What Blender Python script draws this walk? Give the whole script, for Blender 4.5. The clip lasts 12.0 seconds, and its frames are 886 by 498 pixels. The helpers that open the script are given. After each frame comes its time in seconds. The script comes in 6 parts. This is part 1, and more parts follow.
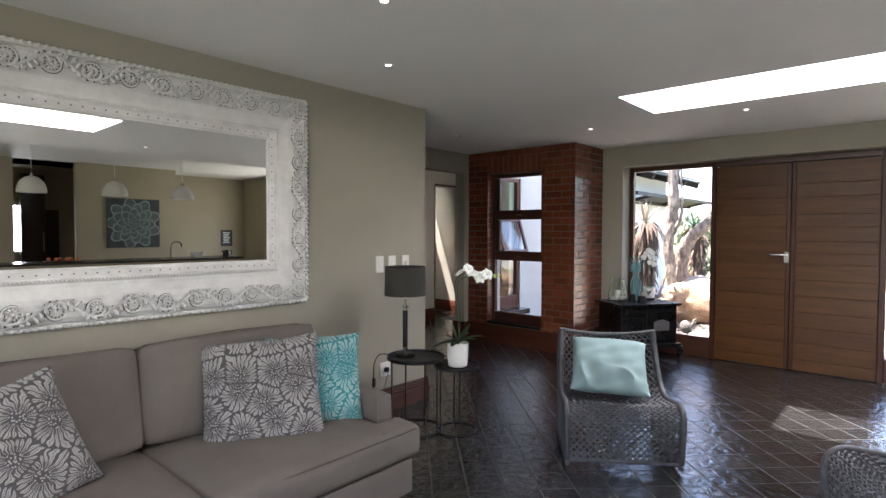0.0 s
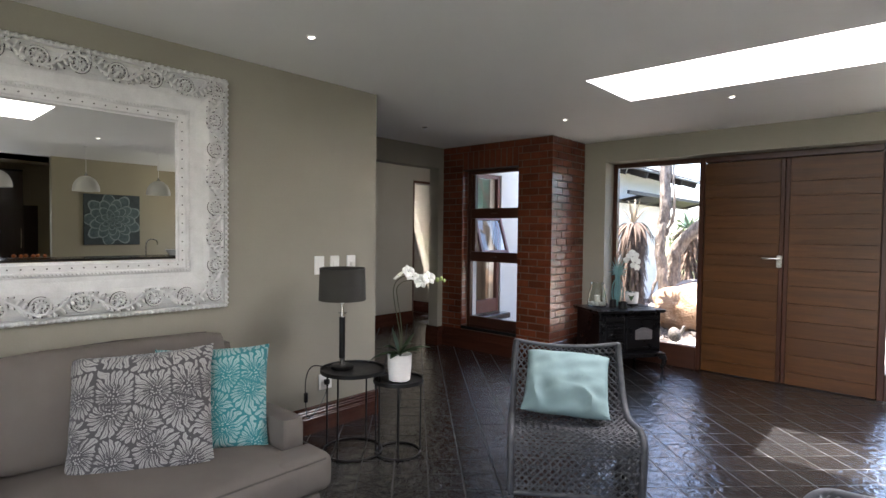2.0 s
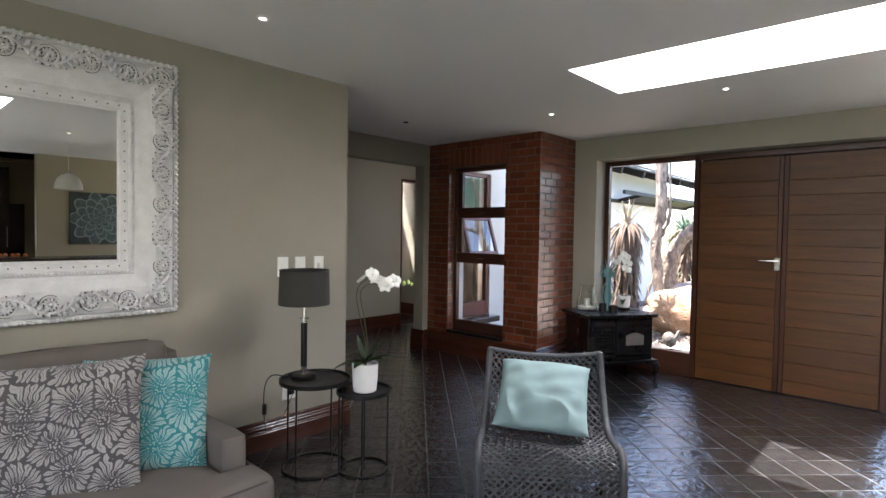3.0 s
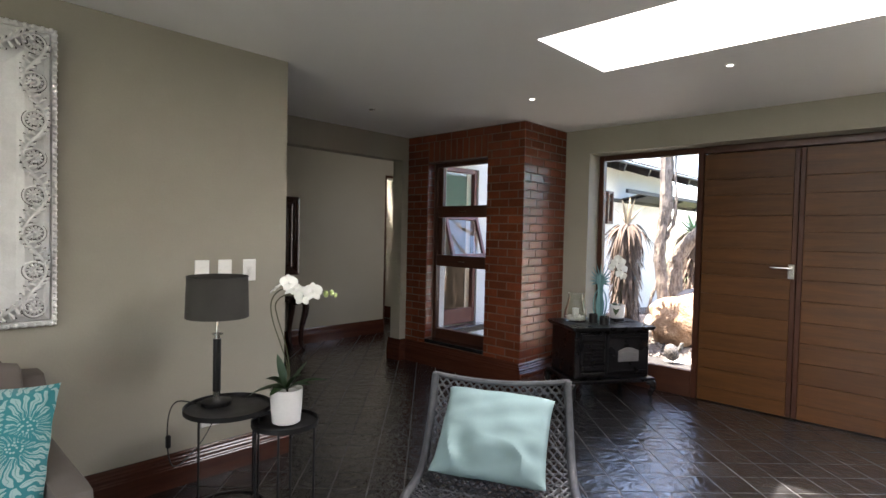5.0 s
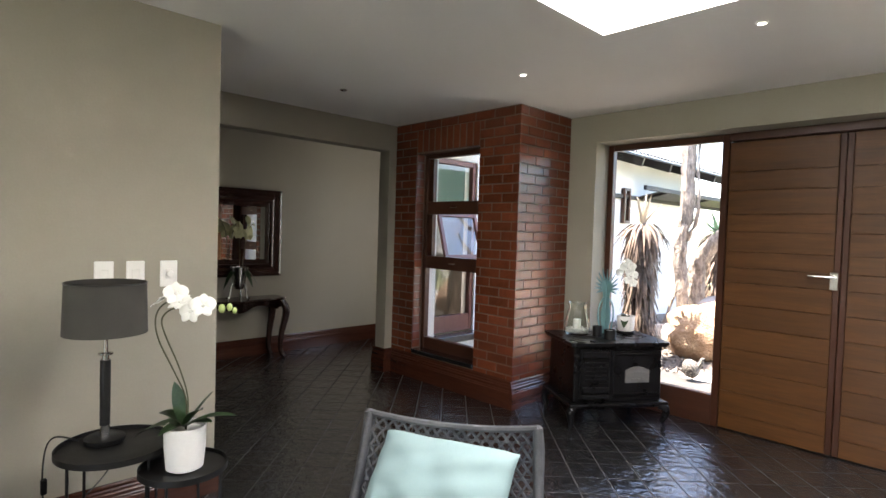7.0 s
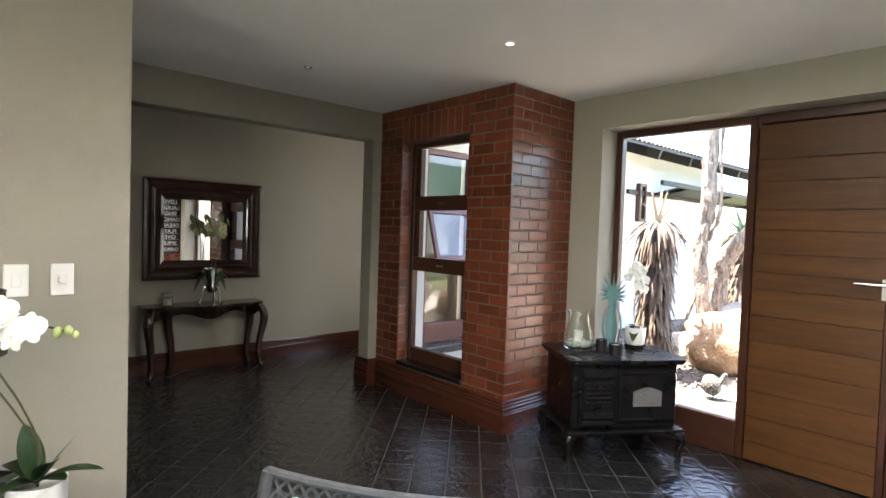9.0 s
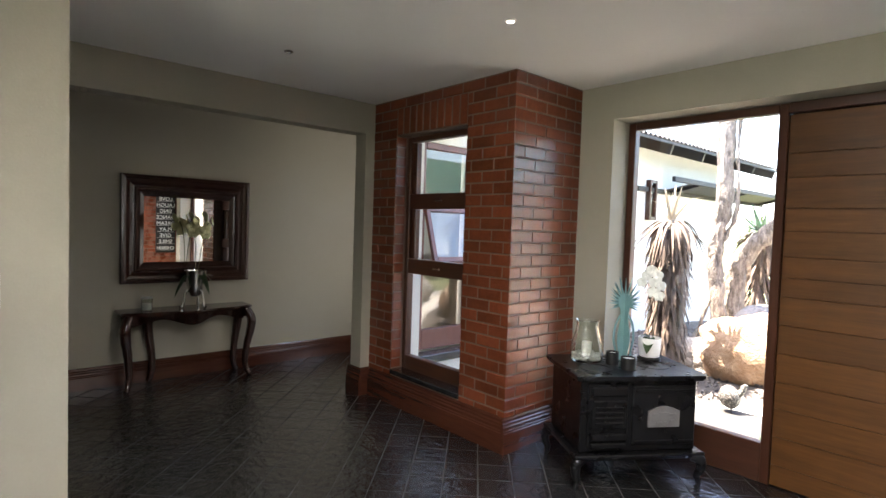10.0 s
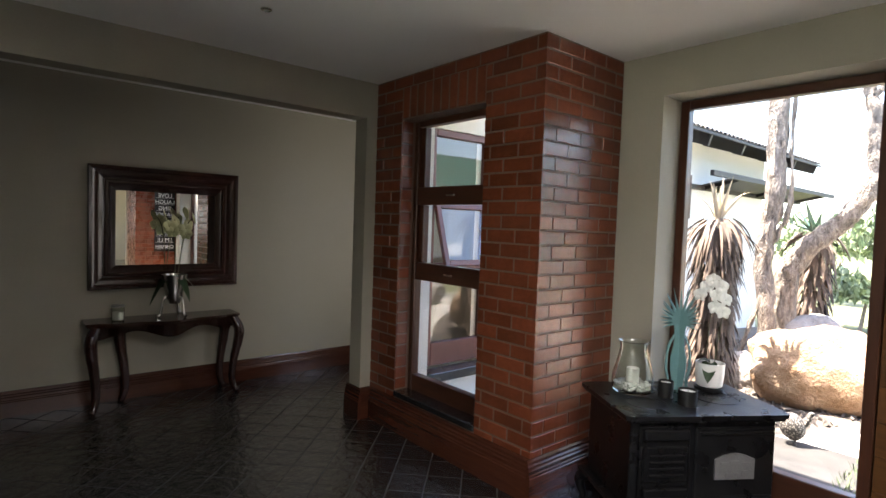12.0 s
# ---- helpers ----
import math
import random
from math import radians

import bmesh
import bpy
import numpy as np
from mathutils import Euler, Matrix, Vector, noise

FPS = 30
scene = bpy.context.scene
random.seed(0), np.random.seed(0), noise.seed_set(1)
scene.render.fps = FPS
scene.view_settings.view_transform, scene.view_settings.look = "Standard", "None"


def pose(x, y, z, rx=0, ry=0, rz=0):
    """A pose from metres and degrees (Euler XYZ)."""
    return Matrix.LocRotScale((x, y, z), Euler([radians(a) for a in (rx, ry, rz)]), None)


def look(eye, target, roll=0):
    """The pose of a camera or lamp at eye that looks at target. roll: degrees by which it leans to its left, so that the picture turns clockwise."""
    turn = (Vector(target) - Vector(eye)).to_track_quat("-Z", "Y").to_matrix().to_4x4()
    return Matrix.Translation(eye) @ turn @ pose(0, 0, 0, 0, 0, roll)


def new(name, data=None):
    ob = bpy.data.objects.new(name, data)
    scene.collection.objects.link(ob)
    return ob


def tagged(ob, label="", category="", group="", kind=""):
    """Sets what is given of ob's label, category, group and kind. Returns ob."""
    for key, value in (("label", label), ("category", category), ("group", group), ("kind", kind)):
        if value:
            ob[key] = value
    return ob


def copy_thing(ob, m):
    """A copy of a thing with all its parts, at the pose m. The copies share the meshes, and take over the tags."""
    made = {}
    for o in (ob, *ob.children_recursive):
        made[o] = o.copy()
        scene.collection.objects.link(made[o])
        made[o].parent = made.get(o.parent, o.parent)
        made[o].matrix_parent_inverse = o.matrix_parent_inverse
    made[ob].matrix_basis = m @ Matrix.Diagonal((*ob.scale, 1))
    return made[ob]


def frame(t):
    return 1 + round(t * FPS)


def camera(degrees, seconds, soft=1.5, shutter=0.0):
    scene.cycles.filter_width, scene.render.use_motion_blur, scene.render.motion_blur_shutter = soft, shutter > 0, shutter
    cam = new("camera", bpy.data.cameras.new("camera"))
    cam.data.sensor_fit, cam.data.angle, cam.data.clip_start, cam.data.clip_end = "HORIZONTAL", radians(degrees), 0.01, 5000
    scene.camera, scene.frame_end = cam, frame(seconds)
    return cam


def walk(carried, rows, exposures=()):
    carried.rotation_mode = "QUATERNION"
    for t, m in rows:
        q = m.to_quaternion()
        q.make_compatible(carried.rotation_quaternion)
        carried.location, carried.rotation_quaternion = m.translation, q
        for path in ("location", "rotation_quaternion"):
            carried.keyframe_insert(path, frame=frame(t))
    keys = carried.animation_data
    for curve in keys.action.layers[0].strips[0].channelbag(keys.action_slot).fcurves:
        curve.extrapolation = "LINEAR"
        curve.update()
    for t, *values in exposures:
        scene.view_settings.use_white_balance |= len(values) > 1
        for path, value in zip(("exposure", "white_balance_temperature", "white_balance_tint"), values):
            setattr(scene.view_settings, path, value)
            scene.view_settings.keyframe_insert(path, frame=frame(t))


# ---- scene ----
cam = camera(78.7, 12.0)
PATH = [
    (0, (0.711, 0.629, 1.551), (-0.614, 2.125, 1.487), 0.2),
    (0.5, (0.703, 0.771, 1.556), (-0.625, 2.265, 1.49), 0.3),
    (1, (0.712, 0.938, 1.55), (-0.622, 2.428, 1.486), 0.5),
    (1.5, (0.734, 1.108, 1.544), (-0.603, 2.594, 1.481), 0.6),
    (2, (0.736, 1.272, 1.537), (-0.604, 2.756, 1.474), 0.7),
    (2.5, (0.725, 1.455, 1.536), (-0.617, 2.936, 1.475), 0.8),
    (3, (0.71, 1.612, 1.534), (-0.634, 3.092, 1.473), 0.9),
    (5, (0.602, 2.324, 1.539), (-0.776, 3.772, 1.48), 1.3),
    (5.5, (0.555, 2.498, 1.535), (-0.834, 3.936, 1.473), 1.5),
    (6, (0.521, 2.689, 1.542), (-0.885, 4.11, 1.479), 1.6),
    (6.5, (0.48, 2.865, 1.537), (-0.944, 4.268, 1.472), 1.7),
    (7, (0.404, 3.031, 1.545), (-1.033, 4.421, 1.48), 1.8),
    (9, (0.174, 3.64, 1.545), (-1.308, 4.981, 1.475), 1.9),
    (9.5, (0.063, 3.798, 1.571), (-1.427, 5.129, 1.494), 1.9),
    (10, (-0.048, 3.934, 1.574), (-1.543, 5.261, 1.492), 1.9),
    (10.5, (-0.16, 4.085, 1.577), (-1.661, 5.403, 1.491), 1.9),
    (11, (-0.267, 4.208, 1.561), (-1.777, 5.517, 1.479), 2.0),
    (11.5, (-0.401, 4.294, 1.557), (-1.919, 5.593, 1.473), 2.0),
    (12, (-0.557, 4.377, 1.578), (-2.08, 5.67, 1.488), 2.0),
]
walk(cam, [(t, look(eye, target, roll)) for t, eye, target, roll in PATH],
     [(0, 3.08, 6400, 18), (3, 3.07, 6430, 17), (5.5, 3.23, 6700, 16), (7, 3.58, 6780, 15), (9.5, 3.86, 6800, 13), (11, 3.68, 6780, 14), (12, 3.38, 6780, 14)])

# ---- light ----
SUN_WAY = Vector((0.343, 0.19, -1.0)).normalized()
world = bpy.data.worlds.new("sky")
scene.world = world
world.use_nodes = True
wn = world.node_tree
sky = wn.nodes.new("ShaderNodeTexSky")
sky.sky_type = "NISHITA"
sky.sun_disc = False
sky.sun_elevation = math.asin(-SUN_WAY.z)
sky.sun_rotation = math.atan2(-SUN_WAY.x, -SUN_WAY.y)
sky.air_density, sky.dust_density = 1.0, 2.0
bg = wn.nodes["Background"]
bg.inputs["Strength"].default_value = 0.15
wn.links.new(sky.outputs[0], bg.inputs[0])
sun_data = bpy.data.lights.new("sun", "SUN")
sun_data.energy, sun_data.angle, sun_data.color = 5.0, radians(0.6), (1.0, 0.95, 0.87)
sun = new("sun", sun_data)
sun.matrix_world = look((0, 0, 20), Vector((0, 0, 20)) + SUN_WAY)


def area(name, x, y, z, rx, ry, rz, w, h, power, color=(1, 1, 1), spread=180):
    d = bpy.data.lights.new(name, "AREA")
    d.shape, d.size, d.size_y, d.energy, d.color = "RECTANGLE", w, h, power, color
    d.spread = radians(spread)
    ob = new(name, d)
    ob.matrix_world = pose(x, y, z, rx, ry, rz)
    return ob


# daylight in the openings of the place; patio and kitchen side openings are assumed
area("skylight_glow", 0.025, 5.375, 3.02, 0, 0, 0, 2.43, 0.78, 12.0, (1.0, 0.985, 0.97), 150)
area("skylight_glow_back", 0.47, 0.9, 3.02, 0, 0, 0, 0.92, 3.4, 4.2, (1.0, 0.985, 0.97))
area("patio_glow", 1.2, -3.1, 1.15, 122, 0, 0, 4.0, 1.9, 10.5, (1.0, 0.985, 0.97))
area("kitchen_window_glow", 11.6, 3.72, 1.6, 0, 90, 0, 1.2, 0.34, 3.5, (0.95, 0.98, 1.0))
# fill lamp that brightens the kitchen; its side opening is added, never in view
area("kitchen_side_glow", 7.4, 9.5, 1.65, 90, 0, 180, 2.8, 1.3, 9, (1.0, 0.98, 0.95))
area("corridor_window_glow", -4.3, 7.635, 1.4, 0, 90, 0, 1.9, 0.58, 0.85, (1.0, 0.96, 0.9))

# ---- materials ----


def material(name):
    m = bpy.data.materials.new(name)
    m.use_nodes = True
    t = m.node_tree
    return m, t, t.nodes["Principled BSDF"]


def node(t, kind, **values):
    n = t.nodes.new(kind)
    for key, value in values.items():
        n.inputs[key].default_value = value
    return n


def coords(t, scale=(1, 1, 1), space="Object", turn=(0, 0, 0)):
    tc = t.nodes.new("ShaderNodeTexCoord")
    mp = node(t, "ShaderNodeMapping", Scale=scale, Rotation=turn)
    t.links.new(tc.outputs[space], mp.inputs[0])
    return mp.outputs[0]


def ramp(t, source, stops):
    r = t.nodes.new("ShaderNodeValToRGB")
    els = r.color_ramp.elements
    while len(els) < len(stops):
        els.new(0.5)
    for e, (p, c) in zip(els, stops):
        e.position, e.color = p, (*c, 1)
    t.links.new(source, r.inputs[0])
    return r.outputs[0]


def noise_tex(t, vec, scale, detail=4.0, rough=0.55, distort=0.0):
    n = node(t, "ShaderNodeTexNoise", Scale=scale, Detail=detail, Roughness=rough, Distortion=distort)
    t.links.new(vec, n.inputs["Vector"])
    return n.outputs[0]


def bump(t, bsdf, height, strength, distance=0.01, under=None):
    b = node(t, "ShaderNodeBump", Strength=strength, Distance=distance)
    t.links.new(height, b.inputs["Height"])
    if under:
        t.links.new(under, b.inputs["Normal"])
    t.links.new(b.outputs[0], bsdf.inputs["Normal"])
    return b.outputs[0]


def mix(t, fac, a, b, mode="MIX"):
    m = t.nodes.new("ShaderNodeMix")
    m.data_type, m.blend_type = "RGBA", mode
    for value, socket in ((fac, m.inputs[0]), (a, m.inputs[6]), (b, m.inputs[7])):
        if isinstance(value, bpy.types.NodeSocket):
            t.links.new(value, socket)
        elif isinstance(value, tuple):
            socket.default_value = (*value, 1)
        else:
            socket.default_value = value
    return m.outputs[2]


def plain(name, dark, light, rough=0.6, scale=6.0, fine=60.0, bumps=0.15, metal=0.0, stretch=(1, 1, 1), spec=0.5, coat=0.0, rough_to=None, dist=0.005):
    """Two-scale mottled surface."""
    m, t, b = material(name)
    v = coords(t, stretch)
    big, small = noise_tex(t, v, scale, 5), noise_tex(t, v, fine, 3)
    both = mix(t, 0.35, big, small)
    t.links.new(ramp(t, both, [(0.3, dark), (0.7, light)]), b.inputs["Base Color"])
    b.inputs["Metallic"].default_value = metal
    b.inputs["Specular IOR Level"].default_value = spec
    b.inputs["Coat Weight"].default_value = coat
    lo, hi = rough, rough if rough_to is None else rough_to
    rr = node(t, "ShaderNodeMapRange", **{"From Min": 0.3, "From Max": 0.7, "To Min": lo, "To Max": hi})
    t.links.new(big, rr.inputs[0])
    t.links.new(rr.outputs[0], b.inputs["Roughness"])
    if bumps:
        bump(t, b, small, bumps, dist)
    return m


def wood(name, dark, light, axis=0, rough=0.35, spread=0.5, coat=0.0, spec=0.5):
    """Grain that runs along one axis, with a tone of its own for each board."""
    m, t, b = material(name)
    stretch = [9, 9, 9]
    stretch[axis] = 0.6
    v = coords(t, tuple(stretch))
    info = t.nodes.new("ShaderNodeObjectInfo")
    shift = t.nodes.new("ShaderNodeVectorMath")
    shift.operation = "ADD"
    comb = node(t, "ShaderNodeCombineXYZ")
    times = node(t, "ShaderNodeMath")
    times.operation = "MULTIPLY"
    times.inputs[1].default_value = 37.0
    t.links.new(info.outputs["Random"], times.inputs[0])
    for k in range(3):
        t.links.new(times.outputs[0], comb.inputs[k])
    t.links.new(v, shift.inputs[0]), t.links.new(comb.outputs[0], shift.inputs[1])
    grain = noise_tex(t, shift.outputs[0], 2.2, 6, 0.65, 0.6)
    pores = noise_tex(t, shift.outputs[0], 16, 3)
    tone = ramp(t, mix(t, 0.3, grain, pores), [(0.28, dark), (0.72, light)])
    hue = node(t, "ShaderNodeHueSaturation")
    span = node(t, "ShaderNodeMapRange", **{"To Min": 1 - spread / 2, "To Max": 1 + spread / 2})
    t.links.new(info.outputs["Random"], span.inputs[0])
    t.links.new(span.outputs[0], hue.inputs["Value"])
    t.links.new(tone, hue.inputs["Color"])
    t.links.new(hue.outputs[0], b.inputs["Base Color"])
    b.inputs["Roughness"].default_value = rough
    b.inputs["Specular IOR Level"].default_value = spec
    b.inputs["Coat Weight"].default_value = coat
    bump(t, b, pores, 0.12, 0.003)
    return m


def varied(name, dark, light, rough, bump_scale, bumps, spread=0.5, gloss=0.5, rough_to=None, island=False, dist=0.004, coat=0.0, detail=5.0):
    """Pieces (bricks, tiles) with a tone of their own."""
    m, t, b = material(name)
    v = coords(t)
    if island:
        rnd = t.nodes.new("ShaderNodeNewGeometry").outputs["Random Per Island"]
    else:
        rnd = t.nodes.new("ShaderNodeObjectInfo").outputs["Random"]
    geo = t.nodes.new("ShaderNodeNewGeometry")
    big = noise_tex(t, geo.outputs["Position"], 7, 5, 0.6)
    fine = noise_tex(t, geo.outputs["Position"], bump_scale, detail, 0.6, 0.4)
    tone = ramp(t, mix(t, 0.4, big, fine), [(0.3, dark), (0.7, light)])
    hue = node(t, "ShaderNodeHueSaturation")
    span = node(t, "ShaderNodeMapRange", **{"To Min": 1 - spread / 2, "To Max": 1 + spread / 2})
    t.links.new(rnd, span.inputs[0]), t.links.new(span.outputs[0], hue.inputs["Value"])
    t.links.new(tone, hue.inputs["Color"]), t.links.new(hue.outputs[0], b.inputs["Base Color"])
    rr = node(t, "ShaderNodeMapRange", **{"From Min": 0.3, "From Max": 0.7, "To Min": rough, "To Max": rough if rough_to is None else rough_to})
    t.links.new(big, rr.inputs[0]), t.links.new(rr.outputs[0], b.inputs["Roughness"])
    b.inputs["Specular IOR Level"].default_value = gloss
    nrm = bump(t, b, fine, bumps, dist)
    if coat:
        b.inputs["Coat Weight"].default_value = coat
        b.inputs["Coat Roughness"].default_value = 0.03
        t.links.new(nrm, b.inputs["Coat Normal"])
    return m


def glass(name, tint=(1, 1, 1), rough=0.0):
    m, t, b = material(name)
    b.inputs["Base Color"].default_value = (*tint, 1)
    b.inputs["Transmission Weight"].default_value = 1.0
    b.inputs["Roughness"].default_value = rough
    b.inputs["IOR"].default_value = 1.45
    return m


def solid(name, color, rough=0.5, metal=0.0, emit=0.0):
    m, t, b = material(name)
    b.inputs["Base Color"].default_value = (*color, 1)
    b.inputs["Roughness"].default_value = rough
    b.inputs["Metallic"].default_value = metal
    if emit:
        b.inputs["Emission Color"].default_value = (*color, 1)
        b.inputs["Emission Strength"].default_value = emit
    return m


def floral(name, ground, line, cell=0.115, gap=0.45):
    """Printed cloth: pale petals drawn round scattered flower heads."""
    m, t, b = material(name)
    v = coords(t, (1 / cell, 1 / cell, 1 / cell), turn=(radians(90), 0, 0))
    vor = t.nodes.new("ShaderNodeTexVoronoi")
    vor.voronoi_dimensions = "2D"
    vor.inputs["Scale"].default_value = 1.0
    vor.inputs["Randomness"].default_value = 0.7
    t.links.new(v, vor.inputs["Vector"])
    sub = t.nodes.new("ShaderNodeVectorMath")
    sub.operation = "SUBTRACT"
    t.links.new(v, sub.inputs[0]), t.links.new(vor.outputs["Position"], sub.inputs[1])
    sep = t.nodes.new("ShaderNodeSeparateXYZ")
    t.links.new(sub.outputs[0], sep.inputs[0])

    def calc(op, a, c=None):
        n = t.nodes.new("ShaderNodeMath")
        n.operation = op
        for value, socket in ((a, n.inputs[0]), (c, n.inputs[1])):
            if isinstance(value, bpy.types.NodeSocket):
                t.links.new(value, socket)
            elif value is not None:
                socket.default_value = value
        return n.outputs[0]

    wob = noise_tex(t, v, 1.7, 2)
    ang = calc("ADD", calc("ARCTAN2", sep.outputs[1], sep.outputs[0]), calc("MULTIPLY", wob, 1.2))
    dist = vor.outputs["Distance"]
    ray = calc("ABSOLUTE", calc("SINE", calc("MULTIPLY", ang, 11.0)))
    # the line between petals is thin at the rim and broad near the heart
    width = calc("ADD", gap, calc("MULTIPLY", calc("MAXIMUM", calc("SUBTRACT", 0.42, dist), 0.0), 1.3))
    petal = calc("GREATER_THAN", ray, width)
    vein = calc("GREATER_THAN", calc("ABSOLUTE", calc("SINE", calc("MULTIPLY", ang, 19.0))), 0.45)
    inner = calc("LESS_THAN", dist, 0.34)
    heart = calc("GREATER_THAN", dist, 0.19)
    edge = t.nodes.new("ShaderNodeTexVoronoi")
    edge.voronoi_dimensions, edge.feature = "2D", "DISTANCE_TO_EDGE"
    edge.inputs["Randomness"].default_value = 0.7
    edge.inputs["Scale"].default_value = 1.0
    t.links.new(v, edge.inputs["Vector"])
    rim = calc("GREATER_THAN", edge.outputs["Distance"], calc("ADD", 0.014, calc("MULTIPLY", calc("SUBTRACT", 1.0, ray), 0.13)))
    keep = calc("MAXIMUM", vein, calc("SUBTRACT", 1.0, inner))
    # a dark line along each petal
    crease = calc("GREATER_THAN", calc("ABSOLUTE", calc("COSINE", calc("MULTIPLY", ang, 11.0))), calc("MAXIMUM", calc("MULTIPLY", calc("SUBTRACT", 0.8, dist), 0.4), 0.0))
    keep = calc("MULTIPLY", keep, crease)
    dots = t.nodes.new("ShaderNodeTexVoronoi")
    dots.voronoi_dimensions = "2D"
    dots.inputs["Scale"].default_value = 13.0
    t.links.new(v, dots.inputs["Vector"])
    dot = calc("MULTIPLY", calc("LESS_THAN", dots.outputs["Distance"], 0.3), calc("SUBTRACT", 1.0, heart))
    pale = calc("MAXIMUM", calc("MULTIPLY", calc("MULTIPLY", petal, keep), calc("MULTIPLY", heart, rim)), dot)
    t.links.new(mix(t, pale, ground, line), b.inputs["Base Color"])
    b.inputs["Roughness"].default_value = 0.85
    b.inputs["Sheen Weight"].default_value = 0.2
    weave = noise_tex(t, v, 60, 2)
    bump(t, b, weave, 0.25, 0.002)
    return m


PLASTER = plain("khaki_wall_paint", (0.286, 0.266, 0.217), (0.314, 0.292, 0.239), 0.75, 1.5, 90, 0.08, spec=0.3)
KITCHEN_PAINT = plain("beige_wall_paint", (0.31, 0.27, 0.19), (0.34, 0.3, 0.21), 0.7, 1.5, 90, 0.08, spec=0.3)
WHITE_CEILING = plain("white_ceiling_paint", (0.78, 0.775, 0.75), (0.82, 0.815, 0.79), 0.6, 1.2, 80, 0.05, spec=0.3)
OUTSIDE_PLASTER = plain("cream_outside_plaster", (0.6, 0.58, 0.52), (0.72, 0.7, 0.65), 0.85, 2.0, 70, 0.3)
MORTAR = plain("mortar", (0.09, 0.053, 0.036), (0.145, 0.092, 0.064), 0.42, 8, 120, 0.4, spec=0.25)
BRICK = varied("varnished_red_brick", (0.1, 0.0255, 0.0115), (0.165, 0.044, 0.019), 0.1, 32, 0.7, 0.5, 0.5, 0.26)
BRICK_JOINED = varied("varnished_brick_joined", (0.1, 0.0255, 0.0115), (0.165, 0.044, 0.019), 0.2, 55, 0.35, 0.55, 0.5, 0.36, island=True)
SLATE = varied("sealed_black_slate", (0.006, 0.0061, 0.0063), (0.02, 0.0201, 0.0206), 0.06, 16, 0.85, 0.7, 0.35, 0.18, coat=0.95, detail=4.0, dist=0.012)
SLATE_JOINED = varied("sealed_slate_joined", (0.006, 0.0061, 0.0063), (0.02, 0.0201, 0.0206), 0.06, 16, 0.85, 0.7, 0.35, 0.18, coat=0.95, detail=4.0, island=True, dist=0.012)
GROUT = plain("slate_grout", (0.035, 0.033, 0.031), (0.065, 0.062, 0.058), 0.6, 6, 90, 0.4, spec=0.25)
DOOR_WOOD = wood("oiled_hardwood_board", (0.042, 0.0158, 0.0042), (0.106, 0.0435, 0.0115), 0, 0.36, 0.26, spec=0.28)
FRAME_WOOD = wood("dark_hardwood_frame", (0.03, 0.0105, 0.005), (0.07, 0.024, 0.0115), 2, 0.34, 0.2, spec=0.3)
RED_FRAME = wood("red_brown_painted_frame", (0.1, 0.03, 0.022), (0.16, 0.05, 0.036), 2, 0.4, 0.15)
RAIL_WOOD = wood("dark_hardwood_rail", (0.03, 0.011, 0.006), (0.07, 0.025, 0.013), 0, 0.32, 0.2)
SKIRT_X = wood("mahogany_skirting_x", (0.03, 0.009, 0.005), (0.075, 0.023, 0.012), 0, 0.22, 0.1)
SKIRT_Y = wood("mahogany_skirting_y", (0.03, 0.009, 0.005), (0.075, 0.023, 0.012), 1, 0.22, 0.1)
DARK_WOOD = wood("dark_polished_mahogany", (0.012, 0.004, 0.003), (0.04, 0.014, 0.009), 1, 0.16, 0.1, 0.3)
PANE = glass("clear_window_glass")
VASE_GLASS = glass("clear_vase_glass", (0.93, 0.97, 0.93))
MIRROR = solid("silvered_mirror", (0.88, 0.89, 0.88), 0.0, 1.0)
CHROME = solid("brushed_chrome", (0.62, 0.61, 0.58), 0.22, 1.0)
BLACK_METAL = plain("black_powder_coat", (0.006, 0.006, 0.006), (0.012, 0.0115, 0.011), 0.36, 8, 120, 0.05, rough_to=0.5, spec=0.35)
IRON = plain("black_cast_iron", (0.0035, 0.0035, 0.004), (0.007, 0.007, 0.0075), 0.24, 9, 90, 0.2, rough_to=0.36, spec=0.3)
WHITE_PLASTIC = plain("white_switch_plastic", (0.76, 0.75, 0.72), (0.8, 0.79, 0.76), 0.35, 5, 60, 0.02)
WHITE_CERAMIC = plain("white_ceramic", (0.7, 0.69, 0.66), (0.78, 0.77, 0.74), 0.3, 9, 80, 0.05)
SOFA_CLOTH = plain("taupe_linen", (0.118, 0.102, 0.09), (0.144, 0.126, 0.112), 0.9, 5, 420, 0.35, spec=0.2, dist=0.003)
PIPING = plain("dark_taupe_piping", (0.05, 0.043, 0.038), (0.075, 0.064, 0.056), 0.9, 5, 300, 0.2)
GREY_FLORAL = floral("grey_flower_print", (0.055, 0.05, 0.053), (0.29, 0.28, 0.268), 0.16, 0.46)
TURQUOISE_FLORAL = floral("turquoise_flower_print", (0.01, 0.165, 0.18), (0.26, 0.38, 0.37), 0.16, 0.5)
AQUA_CLOTH = plain("pale_aqua_cotton", (0.21, 0.305, 0.305), (0.25, 0.35, 0.35), 0.9, 5, 300, 0.25, spec=0.2, dist=0.003)
WICKER = plain("grey_woven_wicker", (0.03, 0.031, 0.035), (0.08, 0.082, 0.088), 0.55, 25, 160, 0.3)
LAMP_CLOTH = plain("charcoal_lamp_cloth", (0.034, 0.032, 0.027), (0.046, 0.043, 0.037), 0.9, 6, 300, 0.2)
